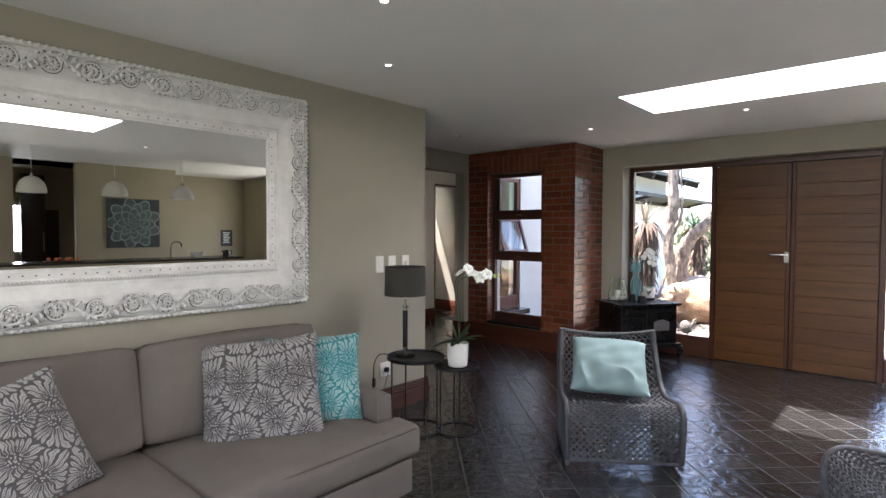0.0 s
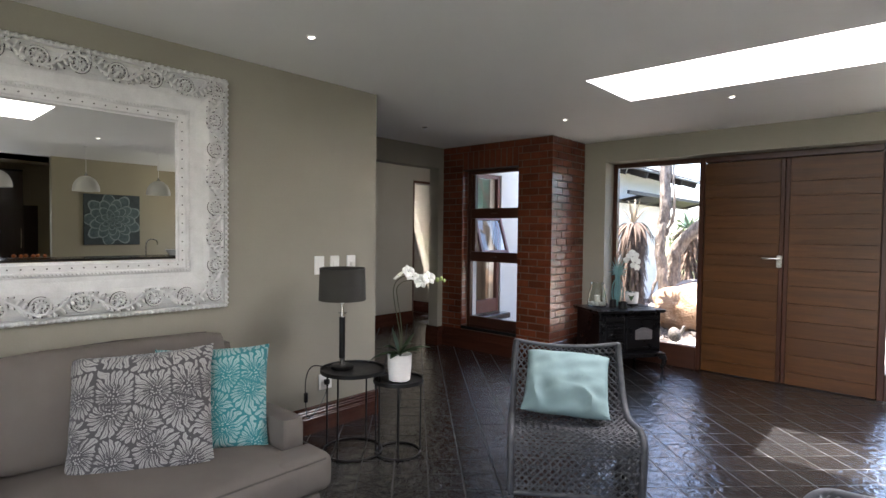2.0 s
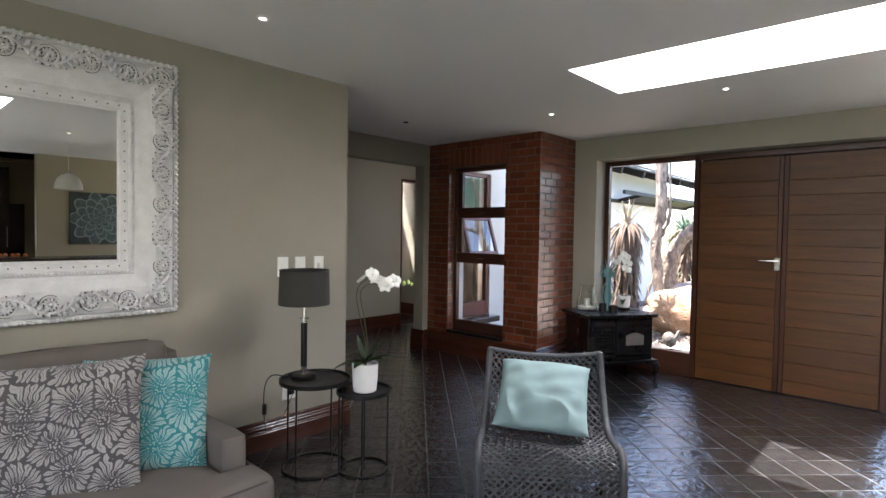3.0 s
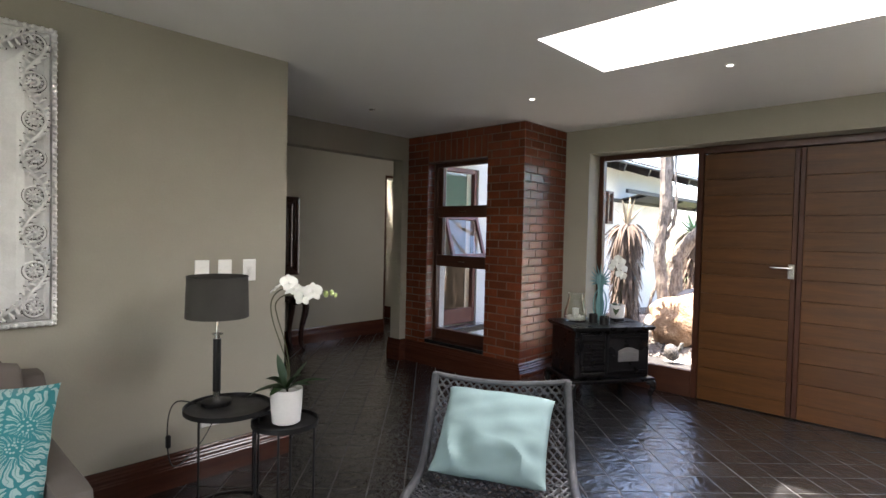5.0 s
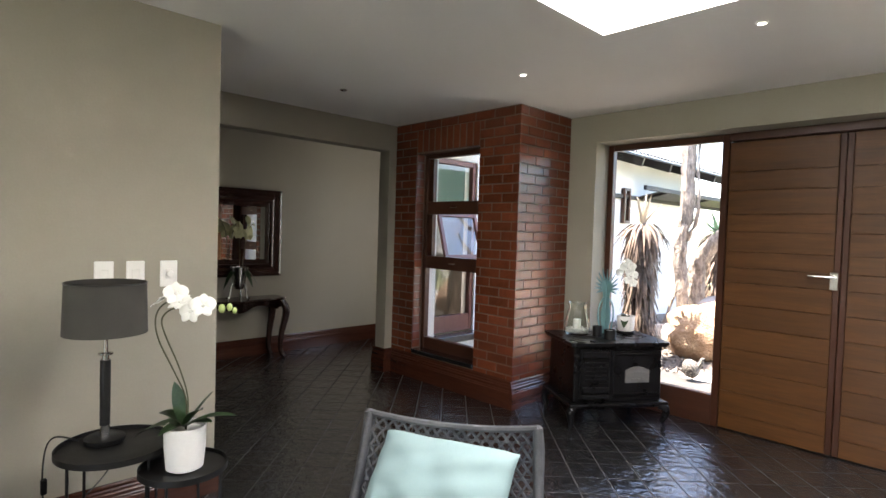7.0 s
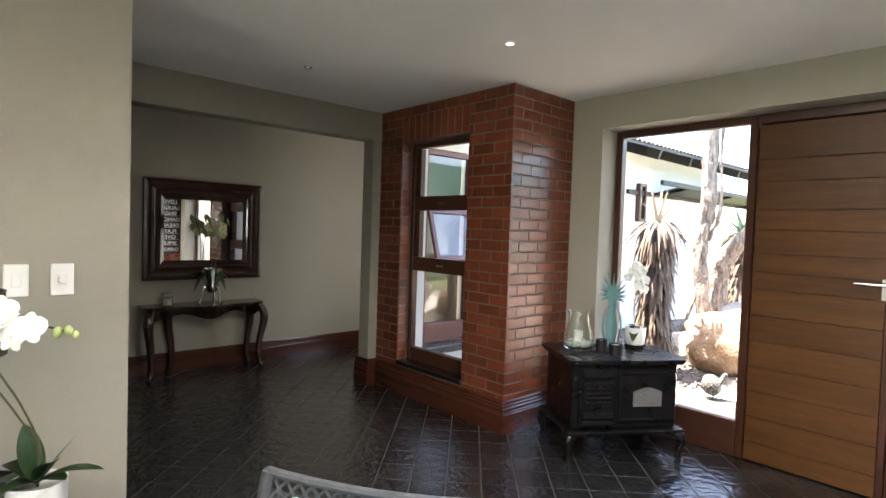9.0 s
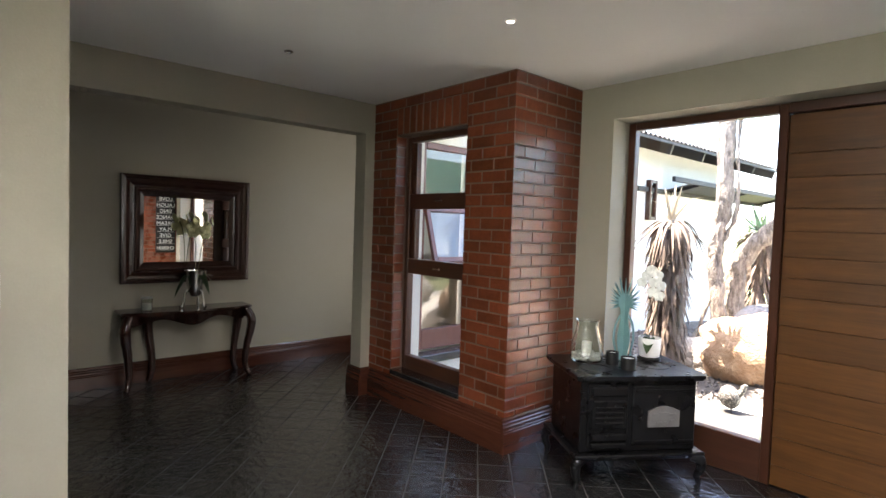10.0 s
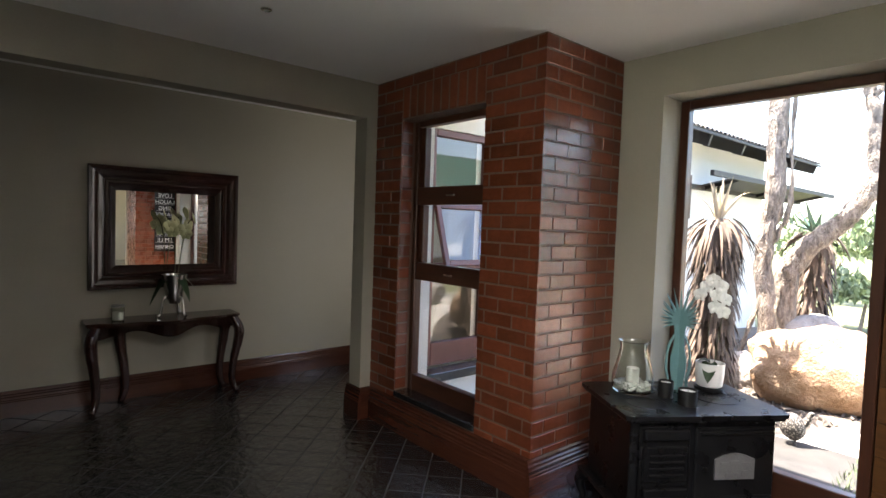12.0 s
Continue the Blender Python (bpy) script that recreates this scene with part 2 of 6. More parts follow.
CARVED_WHITE = plain("distressed_white_paint", (0.56, 0.555, 0.545), (0.72, 0.715, 0.705), 0.5, 14, 130, 0.3, dist=0.003)
CARVED_GREY = plain("dark_grey_carving", (0.03, 0.028, 0.026), (0.11, 0.105, 0.1), 0.7, 20, 160, 0.3)
ORCHID_WHITE = plain("white_petal", (0.74, 0.75, 0.7), (0.82, 0.82, 0.78), 0.5, 20, 120, 0.1)
LEAF = plain("dark_orchid_leaf", (0.02, 0.05, 0.016), (0.05, 0.1, 0.035), 0.35, 15, 120, 0.1)
BUD_GREEN = plain("pale_green_bud", (0.3, 0.38, 0.12), (0.42, 0.5, 0.2), 0.5, 20, 120, 0.1)
STEM = plain("green_brown_stem", (0.035, 0.045, 0.018), (0.09, 0.085, 0.04), 0.5, 30, 120, 0.1)

# ---- mesh helpers ----


def finish(name, bm, mat, smooth=False):
    me = bpy.data.meshes.new(name)
    bmesh.ops.recalc_face_normals(bm, faces=bm.faces[:])
    if smooth:
        for f in bm.faces:
            f.smooth = True
        for e in bm.edges:
            if len(e.link_faces) == 2 and e.calc_face_angle(0) > 0.7:
                e.smooth = False
    bm.to_mesh(me)
    bm.free()
    for m in mat if isinstance(mat, (list, tuple)) else (mat,):
        me.materials.append(m)
    return me


def part(name, bm, mat, parent, label="", smooth=False, kind=""):
    ob = new(name, finish(name, bm, mat, smooth))
    ob.parent = parent
    return tagged(ob, label, kind=kind)


def thing(name, m, label, category, group="", kind=""):
    ob = new(name)
    ob.empty_display_size = 0.1
    ob.matrix_world = m
    return tagged(ob, label, category, group, kind)


def structure(name, bm, mat, label, category):
    return tagged(new(name, finish(name, bm, mat)), label, category, kind="structure")


def box(x0, x1, y0, y1, z0, z1, bevel=0.0, bm=None, segs=1):
    own = bmesh.new()
    r = bmesh.ops.create_cube(own, size=1)
    for v in own.verts:
        v.co = ((x0 + x1) / 2 + v.co.x * (x1 - x0), (y0 + y1) / 2 + v.co.y * (y1 - y0), (z0 + z1) / 2 + v.co.z * (z1 - z0))
    if bevel:
        bmesh.ops.bevel(own, geom=own.edges[:], offset=bevel, segments=segs, affect="EDGES", profile=0.5)
    if bm is None:
        return own
    join(bm, own)
    return bm


def join(bm, other, m=None):
    """Adds the faces of other to bm, moved by m."""
    if m is not None:
        bmesh.ops.transform(other, matrix=m, verts=other.verts[:])
    table = {v: bm.verts.new(v.co) for v in other.verts}
    for f in other.faces:
        g = bm.faces.new([table[v] for v in f.verts])
        g.material_index, g.smooth = f.material_index, f.smooth
    other.free()
    return bm


def boxes(*lots, bevel=0.0):
    bm = bmesh.new()
    for b in lots:
        box(*b, bevel=bevel, bm=bm)
    return bm


def tube(points, radius, sides=8, bm=None, closed=False, flat=1.0):
    """A round (or flattened) bar along points; radius is a number or one for each point."""
    bm = bm or bmesh.new()
    pts = [Vector(p) for p in points]
    n = len(pts)
    rings = []
    up = None
    for i, p in enumerate(pts):
        a, c = (pts[(i - 1) % n], pts[(i + 1) % n]) if closed else (pts[max(i - 1, 0)], pts[min(i + 1, n - 1)])
        d = (c - a).normalized()
        if up is None:
            up = d.orthogonal().normalized()
        up = (up - d * up.dot(d)).normalized()
        side = d.cross(up)
        r = radius[i] if isinstance(radius, (list, tuple)) else radius
        rings.append([bm.verts.new(p + (up * math.cos(k * math.tau / sides) * flat + side * math.sin(k * math.tau / sides)) * r) for k in range(sides)])
    for i in range(n if closed else n - 1):
        a, c = rings[i], rings[(i + 1) % n]
        for k in range(sides):
            bm.faces.new((a[k], a[(k + 1) % sides], c[(k + 1) % sides], c[k]))
    if not closed:
        bm.faces.new(rings[0][::-1])
        bm.faces.new(rings[-1])
    return bm


def lathe(profile, segs=32, bm=None, at=(0, 0, 0), cap=True):
    """Turns (radius, height) pairs round the z axis."""
    bm = bm or bmesh.new()
    rings = [[bm.verts.new((at[0] + r * math.cos(k * math.tau / segs), at[1] + r * math.sin(k * math.tau / segs), at[2] + z)) for k in range(segs)] for r, z in profile]
    for a, c in zip(rings, rings[1:]):
        for k in range(segs):
            bm.faces.new((a[k], a[(k + 1) % segs], c[(k + 1) % segs], c[k]))
    if cap:
        bm.faces.new(rings[0][::-1])
        bm.faces.new(rings[-1])
    return bm


def sheet(f, nu, nv, bm=None, wrap=False):
    """A surface from f(u, v) with u and v from 0 to 1."""
    bm = bm or bmesh.new()
    g = [[bm.verts.new(f(i / nu, j / nv)) for j in range(nv + (0 if wrap else 1))] for i in range(nu + 1)]
    for i in range(nu):
        for j in range(nv):
            k = (j + 1) % len(g[i])
            bm.faces.new((g[i][j], g[i + 1][j], g[i + 1][k], g[i][k]))
    return bm


def extrude_profile(profile, p0, p1, out, bm=None):
    """A moulding from p0 to p1: profile pairs (out from the wall, height); out is the way from the wall."""
    bm = bm or bmesh.new()
    p0, p1, out = Vector(p0), Vector(p1), Vector(out)
    a = [bm.verts.new(p0 + out * d + Vector((0, 0, z))) for d, z in profile]
    c = [bm.verts.new(p1 + out * d + Vector((0, 0, z))) for d, z in profile]
    for k in range(len(profile)):
        j = (k + 1) % len(profile)
        bm.faces.new((a[k], a[j], c[j], c[k]))
    bm.faces.new(a[::-1])
    bm.faces.new(c)
    return bm


def smooth_path(points, per=6):
    """Points on a smooth curve through the given ones."""
    p = [Vector(q) for q in points]
    out = []
    for i in range(len(p) - 1):
        a, b, c, d = p[max(i - 1, 0)], p[i], p[i + 1], p[min(i + 2, len(p) - 1)]
        for k in range(per):
            t = k / per
            out.append(0.5 * ((2 * b) + (c - a) * t + (2 * a - 5 * b + 4 * c - d) * t * t + (3 * b - a - 3 * c + d) * t ** 3))
    out.append(p[-1])
    return out


# ---- the large structure ----
CEIL = 2.67
FRONT = 7.54
WALL_X = -2.72
HALL_X = -5.76

floor = structure("floor", boxes((-5.76, 10.4, -3.0, 9.6, -0.2, -0.0016)), GROUT, "black slate tiled floor with pale grey grout", "floor")

# flat ceiling with two long skylight openings and plain shafts above them
SKY = [(-1.2, 1.25, 4.97, 5.78), (0.0, 0.95, -0.85, 2.62), (-7.8, -6.7, 7.75, 8.66)]
c = bmesh.new()
for b in ((-6.0, 2.6, 5.78, 8.0), (-6.0, -4.14, 8.0, 9.8), (-6.0, -1.2, 2.62, 5.78), (1.25, 2.6, 2.62, 5.78), (-1.2, 1.25, 2.62, 4.97),
          (-6.0, 0.0, -3.2, 2.62), (0.95, 2.6, -3.2, 2.62), (0.0, 0.95, -3.2, -0.85),
          (-8.6, -7.8, 7.2, 8.9), (-6.7, -6.0, 7.2, 8.9), (-7.8, -6.7, 7.2, 7.75), (-7.8, -6.7, 8.66, 8.9)):
    box(*b, CEIL, CEIL + 0.16, bm=c)
box(2.6, 10.6, -3.2, 9.6, 3.18, 3.34, bm=c)
box(2.5, 2.6, -3.2, 9.6, CEIL + 0.16, 3.18, bm=c)
for x0, x1, y0, y1 in SKY:
    box(x0 - 0.08, x0, y0 - 0.08, y1 + 0.08, CEIL + 0.16, 3.05, bm=c)
    box(x1, x1 + 0.08, y0 - 0.08, y1 + 0.08, CEIL + 0.16, 3.05, bm=c)
    box(x0, x1, y0 - 0.08, y0, CEIL + 0.16, 3.05, bm=c)
    box(x0, x1, y1, y1 + 0.08, CEIL + 0.16, 3.05, bm=c)
structure("ceiling", c, WHITE_CEILING, "smooth white painted ceiling with rectangular skylight shafts", "ceiling")

structure("wall_mirror_side", boxes((-2.95, WALL_X, -3.0, 4.255, -0.006, CEIL)), PLASTER, "khaki painted plaster wall behind the sofa", "wall")
structure("wall_hall", boxes((-6.0, HALL_X, 2.4, 7.7, -0.006, CEIL), (-6.0, HALL_X, 8.6, 9.6, -0.006, CEIL), (-6.0, HALL_X, 7.7, 8.6, 2.4, CEIL)), PLASTER, "khaki painted plaster wall of the hall", "wall")
structure("wall_hall_back", boxes((HALL_X, -2.95, 2.4, 2.6, -0.006, CEIL)), PLASTER, "khaki painted plaster wall closing the hall", "wall")
structure("beam", boxes((-4.39, -4.225, 2.6, 6.9, 2.395, CEIL), (-4.39, -4.225, 6.665, 6.9, -0.006, 2.395)), PLASTER, "plastered beam and pilaster over the hall opening", "beam")
# passage wing: outer wall with a window, a doorway to a skylit side passage
structure("wall_corridor", boxes((-4.36, -4.14, 6.992, 7.28, -0.2, 2.95), (-4.36, -4.14, 7.99, 14.6, -0.2, 2.95),
                                 (-4.36, -4.14, 7.28, 7.99, -0.2, 0.3), (-4.36, -4.14, 7.28, 7.99, 2.4, 2.95)), OUTSIDE_PLASTER, "cream plastered outer wall of the house wing", "wall")
structure("wall_corridor_end", boxes((-6.0, -4.36, 9.6, 9.8, -0.006, 3.3)), PLASTER, "plastered end wall of the corridor", "wall")
structure("wall_passage", boxes((-8.4, -6.0, 8.68, 8.9, -0.2, 3.05), (-8.6, -8.4, 7.2, 8.9, -0.2, 3.05), (-8.4, -6.0, 7.2, 7.4, -0.2, 3.05)), PLASTER, "khaki plaster wall of the side passage", "wall")
# unseen cover added over the passage skylight; its slot narrows the sun to a band
structure("passage_sun_cover", boxes((-8.6, -7.24, 7.2, 8.9, 3.052, 3.15), (-7.04, -6.0, 7.2, 8.9, 3.052, 3.15)), WHITE_CEILING, "unseen cover whose slot shapes the sun band in the passage", "ceiling")
structure("floor_passage", boxes((-8.4, -5.76, 7.4, 8.68, -0.2, -0.002)), SLATE, "dark slate floor of the side passage", "floor")
structure("door_frame_hall", boxes((-6.0, HALL_X + 0.006, 7.70, 7.73, 0, 2.4), (-6.0, HALL_X + 0.012, 8.56, 8.60, 0, 2.4), (-6.0, HALL_X + 0.012, 7.73, 8.56, 2.36, 2.4), bevel=0.004), FRAME_WOOD, "dark wooden frame of the passage doorway", "door frame")

# front wall with one wide opening down to the floor
F0, F1 = -2.25, 1.47
structure("wall_front", boxes((-2.76, F0, FRONT, 7.86, -0.2, 3.0), (F1, 2.6, FRONT, 7.86, -0.2, 3.0), (F0, F1, FRONT, 7.86, 2.412, 3.0)), PLASTER, "khaki painted plaster front wall round the entrance", "wall")
structure("wall_east_pier_back", boxes((2.6, 2.8, 6.76, 9.6, -0.2, 3.3)), PLASTER, "khaki painted plaster wall", "wall")
structure("wall_south", boxes((-2.95, -0.8, -3.2, -3.0, -0.2, CEIL), (3.2, 10.4, -3.2, -3.0, -0.2, 3.3), (-0.8, 3.2, -3.2, -3.0, 2.3, CEIL)), PLASTER, "khaki painted plaster back wall", "wall")
structure("wall_kitchen", boxes((9.0, 9.2, 4.5, 6.8, -0.006, 3.18), (9.0, 9.2, -3.0, 3.3, -0.006, 3.18), (10.2, 10.4, 6.8, 9.6, -0.006, 3.18), (9.2, 10.2, 6.6, 6.8, -0.006, 3.18),
                                (11.5, 11.7, 2.6, 5.2, -0.006, 1.0), (11.5, 11.7, 2.6, 3.55, 1.0, 3.18), (11.5, 11.7, 3.9, 5.2, 1.0, 3.18), (11.5, 11.7, 3.55, 3.9, 2.2, 3.18),
                                (9.2, 11.5, 2.5, 2.6, 0, 3.18), (9.2, 11.5, 5.1, 5.2, 0, 3.18), (9.2, 11.7, 2.4, 5.3, 3.18, 3.3), (9.2, 11.7, 2.4, 5.3, -0.2, -0.01)), KITCHEN_PAINT, "beige painted kitchen wall", "wall")
# the unseen gap in this wall is made for the kitchen fill lamp
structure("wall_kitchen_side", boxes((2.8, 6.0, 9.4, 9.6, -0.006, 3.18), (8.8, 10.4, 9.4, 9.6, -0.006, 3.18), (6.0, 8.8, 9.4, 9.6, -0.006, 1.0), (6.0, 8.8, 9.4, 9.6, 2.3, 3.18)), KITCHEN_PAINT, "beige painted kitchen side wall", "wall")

# moulded hardwood skirting
SKIRT = [(0, 0.0), (0.03, 0.0), (0.03, 0.115), (0.026, 0.12), (0.026, 0.128), (0.022, 0.134), (0.024, 0.15), (0.018, 0.158), (0.018, 0.168), (0.012, 0.176), (0.012, 0.188), (0.006, 0.2), (0, 0.2)]
for nm, a, b, o, m in (("baseboard_sofa_wall", (WALL_X, -3.0, 0), (WALL_X, 4.285, 0), (1, 0, 0), SKIRT_Y),
                       ("baseboard_hall", (HALL_X, 2.6, 0), (HALL_X, 7.695, 0), (1, 0, 0), SKIRT_Y),
                       ("baseboard_brick_wall", (-4.195, 6.76, 0), (-2.53, 6.76, 0), (0, -1, 0), SKIRT_X),
                       ("baseboard_pilaster", (-4.42, 6.665, 0), (-4.195, 6.665, 0), (0, -1, 0), SKIRT_X),
                       ("baseboard_pilaster_side", (-4.225, 6.665, 0), (-4.225, 6.76, 0), (1, 0, 0), SKIRT_Y),
                       ("baseboard_pier", (-2.53, 6.73, 0), (-2.53, FRONT, 0), (1, 0, 0), SKIRT_Y),
                       ("baseboard_front_wall", (-2.50, FRONT, 0), (F0, FRONT, 0), (0, -1, 0), SKIRT_X),
                       ("baseboard_passage", (-8.4, 8.68, 0), (-6.0, 8.68, 0), (0, -1, 0), SKIRT_X),
                       ("baseboard_front_wall_east", (F1, FRONT, 0), (1.72, FRONT, 0), (0, -1, 0), SKIRT_X),
                       ("baseboard_pier_east", (1.75, 6.73, 0), (1.75, FRONT, 0), (-1, 0, 0), SKIRT_Y)):
    tall = 1.25 if any(w in nm for w in ("brick", "pier", "front", "pilaster")) else 1.0
    structure(nm, extrude_profile([(d, z * tall) for d, z in SKIRT], a, b, o), m, "moulded dark mahogany skirting board", "skirting board")
structure("baseboard_wall_end", extrude_profile(SKIRT, (-2.95, 4.255, 0), (-2.72, 4.255, 0), (0, 1, 0)), SKIRT_X, "moulded dark mahogany skirting board", "skirting board")

# brick wall with a window, and two brick piers: mortar cores first, bricks at the end of the file
W0, W1, WZ0, WZ1 = -3.885, -3.0, 0.29, 2.35
brick_wall = structure("wall_brick", boxes((-4.225, W0, 6.7632, 6.99, -0.2, CEIL), (W1, -2.5332, 6.7632, 6.99, -0.2, CEIL),
                                           (W0, W1, 6.7632, 6.99, -0.2, WZ0), (W0, W1, 6.7632, 6.99, WZ1, CEIL)), MORTAR, "varnished red brick wall round a tall window", "wall")
brick_pier = structure("wall_brick_pier", boxes((-2.76, -2.5332, 6.99, FRONT, -0.2, CEIL)), MORTAR, "varnished red brick pier beside the entrance", "wall")
brick_pier_east = structure("wall_brick_pier_east", boxes((1.7532, 2.6, 6.7632, FRONT, -0.2, CEIL)), MORTAR, "varnished red brick pier beside the entrance", "wall")
structure("wall_pier_outside", boxes((-2.78, -2.76, 7.08, 7.86, -0.2, 3.0), (-4.14, W0, 6.99, 7.08, -0.2, 3.0), (W1, -2.76, 6.99, 7.08, -0.2, 3.0), (W0, W1, 6.99, 7.08, -0.2, WZ0 - 0.03), (W0, W1, 6.99, 7.08, WZ1, 3.0)), OUTSIDE_PLASTER, "cream outside plaster of the pier", "wall")


def window_frame(name, m, w, h, cross, label, rail=0.075, bottom=0.13, up=FRAME_WOOD, along=RAIL_WOOD, sash=0.0):
    """A hardwood window in the x-z plane: jambs, head, bottom rail, transoms, panes."""
    win = thing(name, m, label, "window", kind="structure")
    d = 0.035
    for x in (0, w - rail):
        part("jamb", box(x, x + rail, -d, d, 0, h, 0.005), up, win)
    part("head", box(rail, w - rail, -d, d, h - rail, h, 0.005), along, win)
    part("bottom_rail", box(rail, w - rail, -d, d, 0, bottom, 0.005), along, win)
    z = bottom
    stops = [*cross, (h - rail, h)]
    for k, (a, b) in enumerate(stops):
        if k < len(cross):
            part("transom", box(rail, w - rail, -d, d, a, b, 0.005), along, win)
            part("catch", boxes((w / 2 - 0.045, w / 2 + 0.045, -d - 0.012, -d - 0.001, (a + b) / 2 - 0.008, (a + b) / 2 + 0.008), bevel=0.003), CHROME, win, "small metal window catch")
        if sash and k:
            # opening lights have stiles of their own
            for x in (rail, w - rail - sash):
                part("sash_stile", box(x, x + sash, -0.012, d + 0.012, z + 0.001, a - 0.001, 0.005), up, win)
        g = part("pane", box(rail - 0.01, w - rail + 0.01, -0.003, 0.003, z - 0.01, a + 0.01), PANE, win)
        g.visible_shadow = False
        z = b
    return win


window_frame("window_1", pose(W0, 6.92, WZ0), W1 - W0, WZ1 - WZ0, [(0.863, 0.993), (1.431, 1.563)], "tall dark hardwood window in the brick wall", 0.045, 0.13, sash=0.06)
structure("window_sill", boxes((W0, W1, 6.75, 6.884, WZ0 - 0.03, WZ0 + 0.012), bevel=0.005), SLATE, "dark slate inside window sill", "window sill")
# courtyard window of the corridor, its middle sash propped open
cw = window_frame("window_2", pose(-4.2, 7.28, 0.34, 0, 0, 90), 0.71, 2.06, [(0.84, 0.9), (1.42, 1.48)], "red-brown hardwood courtyard window with an open sash", 0.06, 0.2, RED_FRAME, RED_FRAME)
sash = bmesh.new()
for b in ((0.03, 0.08, 0.0, 0.04, -0.56, 0.0), (0.63, 0.68, 0.0, 0.04, -0.56, 0.0), (0.08, 0.63, 0.0, 0.04, -0.05, 0.0), (0.08, 0.63, 0.0, 0.04, -0.56, -0.51)):
    box(*b, bevel=0.004, bm=sash)
sash_ob = part("open_sash", sash, RED_FRAME, cw, "sash tilted outwards")
sash_ob.matrix_basis = pose(0, -0.08, 1.43, -17, 0, 0)
sash_pane = part("pane", box(0.07, 0.64, 0.017, 0.023, -0.52, -0.04), PANE, sash_ob)
sash_pane.visible_shadow = False
structure("window_sill_outside", boxes((-4.14, -3.98, 7.2, 8.05, 0.25, 0.33), bevel=0.006), SLATE, "dark slate outside sill", "window sill")

# entrance: two sidelights and a pair of boarded doors in one dark frame
DY = 7.79
window_frame("window_3", pose(F0 + 0.004, DY, 0), -1.17 - F0 - 0.004, 2.408, [], "fixed floor-length sidelight in a dark hardwood frame", 0.055, 0.255)
window_frame("window_4", pose(0.395, DY, 0), F1 - 0.399, 2.408, [], "fixed floor-length sidelight in a dark hardwood frame", 0.055, 0.255)
structure("trim_door_head", boxes((-1.168, 0.393, DY - 0.05, DY + 0.05, 2.345, 2.408), bevel=0.005), RAIL_WOOD, "dark hardwood head of the door frame", "door frame")


def entrance_door(name, x0, x1, hinge, handle):
    w = x1 - x0
    d = thing(name, pose(x0, DY, 0.008), "tall boarded hardwood entrance door, closed", "door", kind="structure")
    st = 0.04
    a = 0 if hinge else w - st
    part("meeting_stile", box(a, a + st, -0.028, 0.028, 0, 2.33, 0.004), FRAME_WOOD, d)
    b0, b1 = (st, w - 0.003) if hinge else (0.003, w - st)
    gaps = [0.0, 0.13, 0.31, 0.49, 0.66, 0.84, 1.02, 1.2, 1.32, 1.45, 1.61, 1.75, 1.94, 2.09, 2.33]
    mid = part("backing", box(b0, b1, -0.012, 0.012, 0.002, 2.328), FRAME_WOOD, d)
    for a, b in zip(gaps, gaps[1:]):
        part("board", box(b0 + 0.001, b1 - 0.001, -0.026, -0.0125, a + 0.001, b - 0.001, 0.002), DOOR_WOOD, d)
    if handle:
        hx = w - 0.035
        part("handle_plate", box(hx - 0.026, hx + 0.026, -0.036, -0.0285, 1.2, 1.33, 0.003), CHROME, d, "square brushed metal plate")
        hp = part("door_handle", tube([(hx, -0.036, 1.295), (hx, -0.075, 1.295), (hx - 0.03, -0.082, 1.295), (hx - 0.15, -0.082, 1.295)], [0.011, 0.011, 0.01, 0.009], 10), CHROME, d, "brushed lever handle", True)
        part("lock_cylinder", lathe([(0.009, 0), (0.009, 0.006)], 12), CHROME, d).matrix_basis = pose(hx, -0.036, 1.225, 90)
    return d


entrance_door("door_1", -1.168, -0.392, 0, True)
entrance_door("door_2", -0.388, 0.393, 1, False)
# unseen stop strips, added to keep daylight out of the door gaps
structure("trim_door_stop", boxes((-1.168, 0.393, DY + 0.03, DY + 0.045, 2.31, 2.345), (-1.168, 0.393, DY + 0.03, DY + 0.045, 0.0, 0.05), (-0.42, -0.36, DY + 0.03, DY + 0.045, 0.05, 2.31), (-1.2, -1.14, DY + 0.037, DY + 0.05, 0.0, 2.34), (0.365, 0.425, DY + 0.037, DY + 0.05, 0.0, 2.34)), RAIL_WOOD, "dark hardwood strips added behind the doors to block light gaps", "door frame")
structure("threshold", boxes((F0, F1, FRONT + 0.19, 7.9, -0.15, -0.002)), SLATE, "dark slate threshold", "threshold")

# skylight glazing
for k, (x0, x1, y0, y1) in enumerate(SKY):
    s = new("skylight_pane_%d" % (k + 1), finish("skylight_pane", box(x0 - 0.06, x1 + 0.06, y0 - 0.06, y1 + 0.06, 3.052, 3.06), PANE))
    tagged(s, "clear skylight glazing over a ceiling shaft", "skylight", kind="structure")
    s.visible_shadow = False

# ---- living room things ----


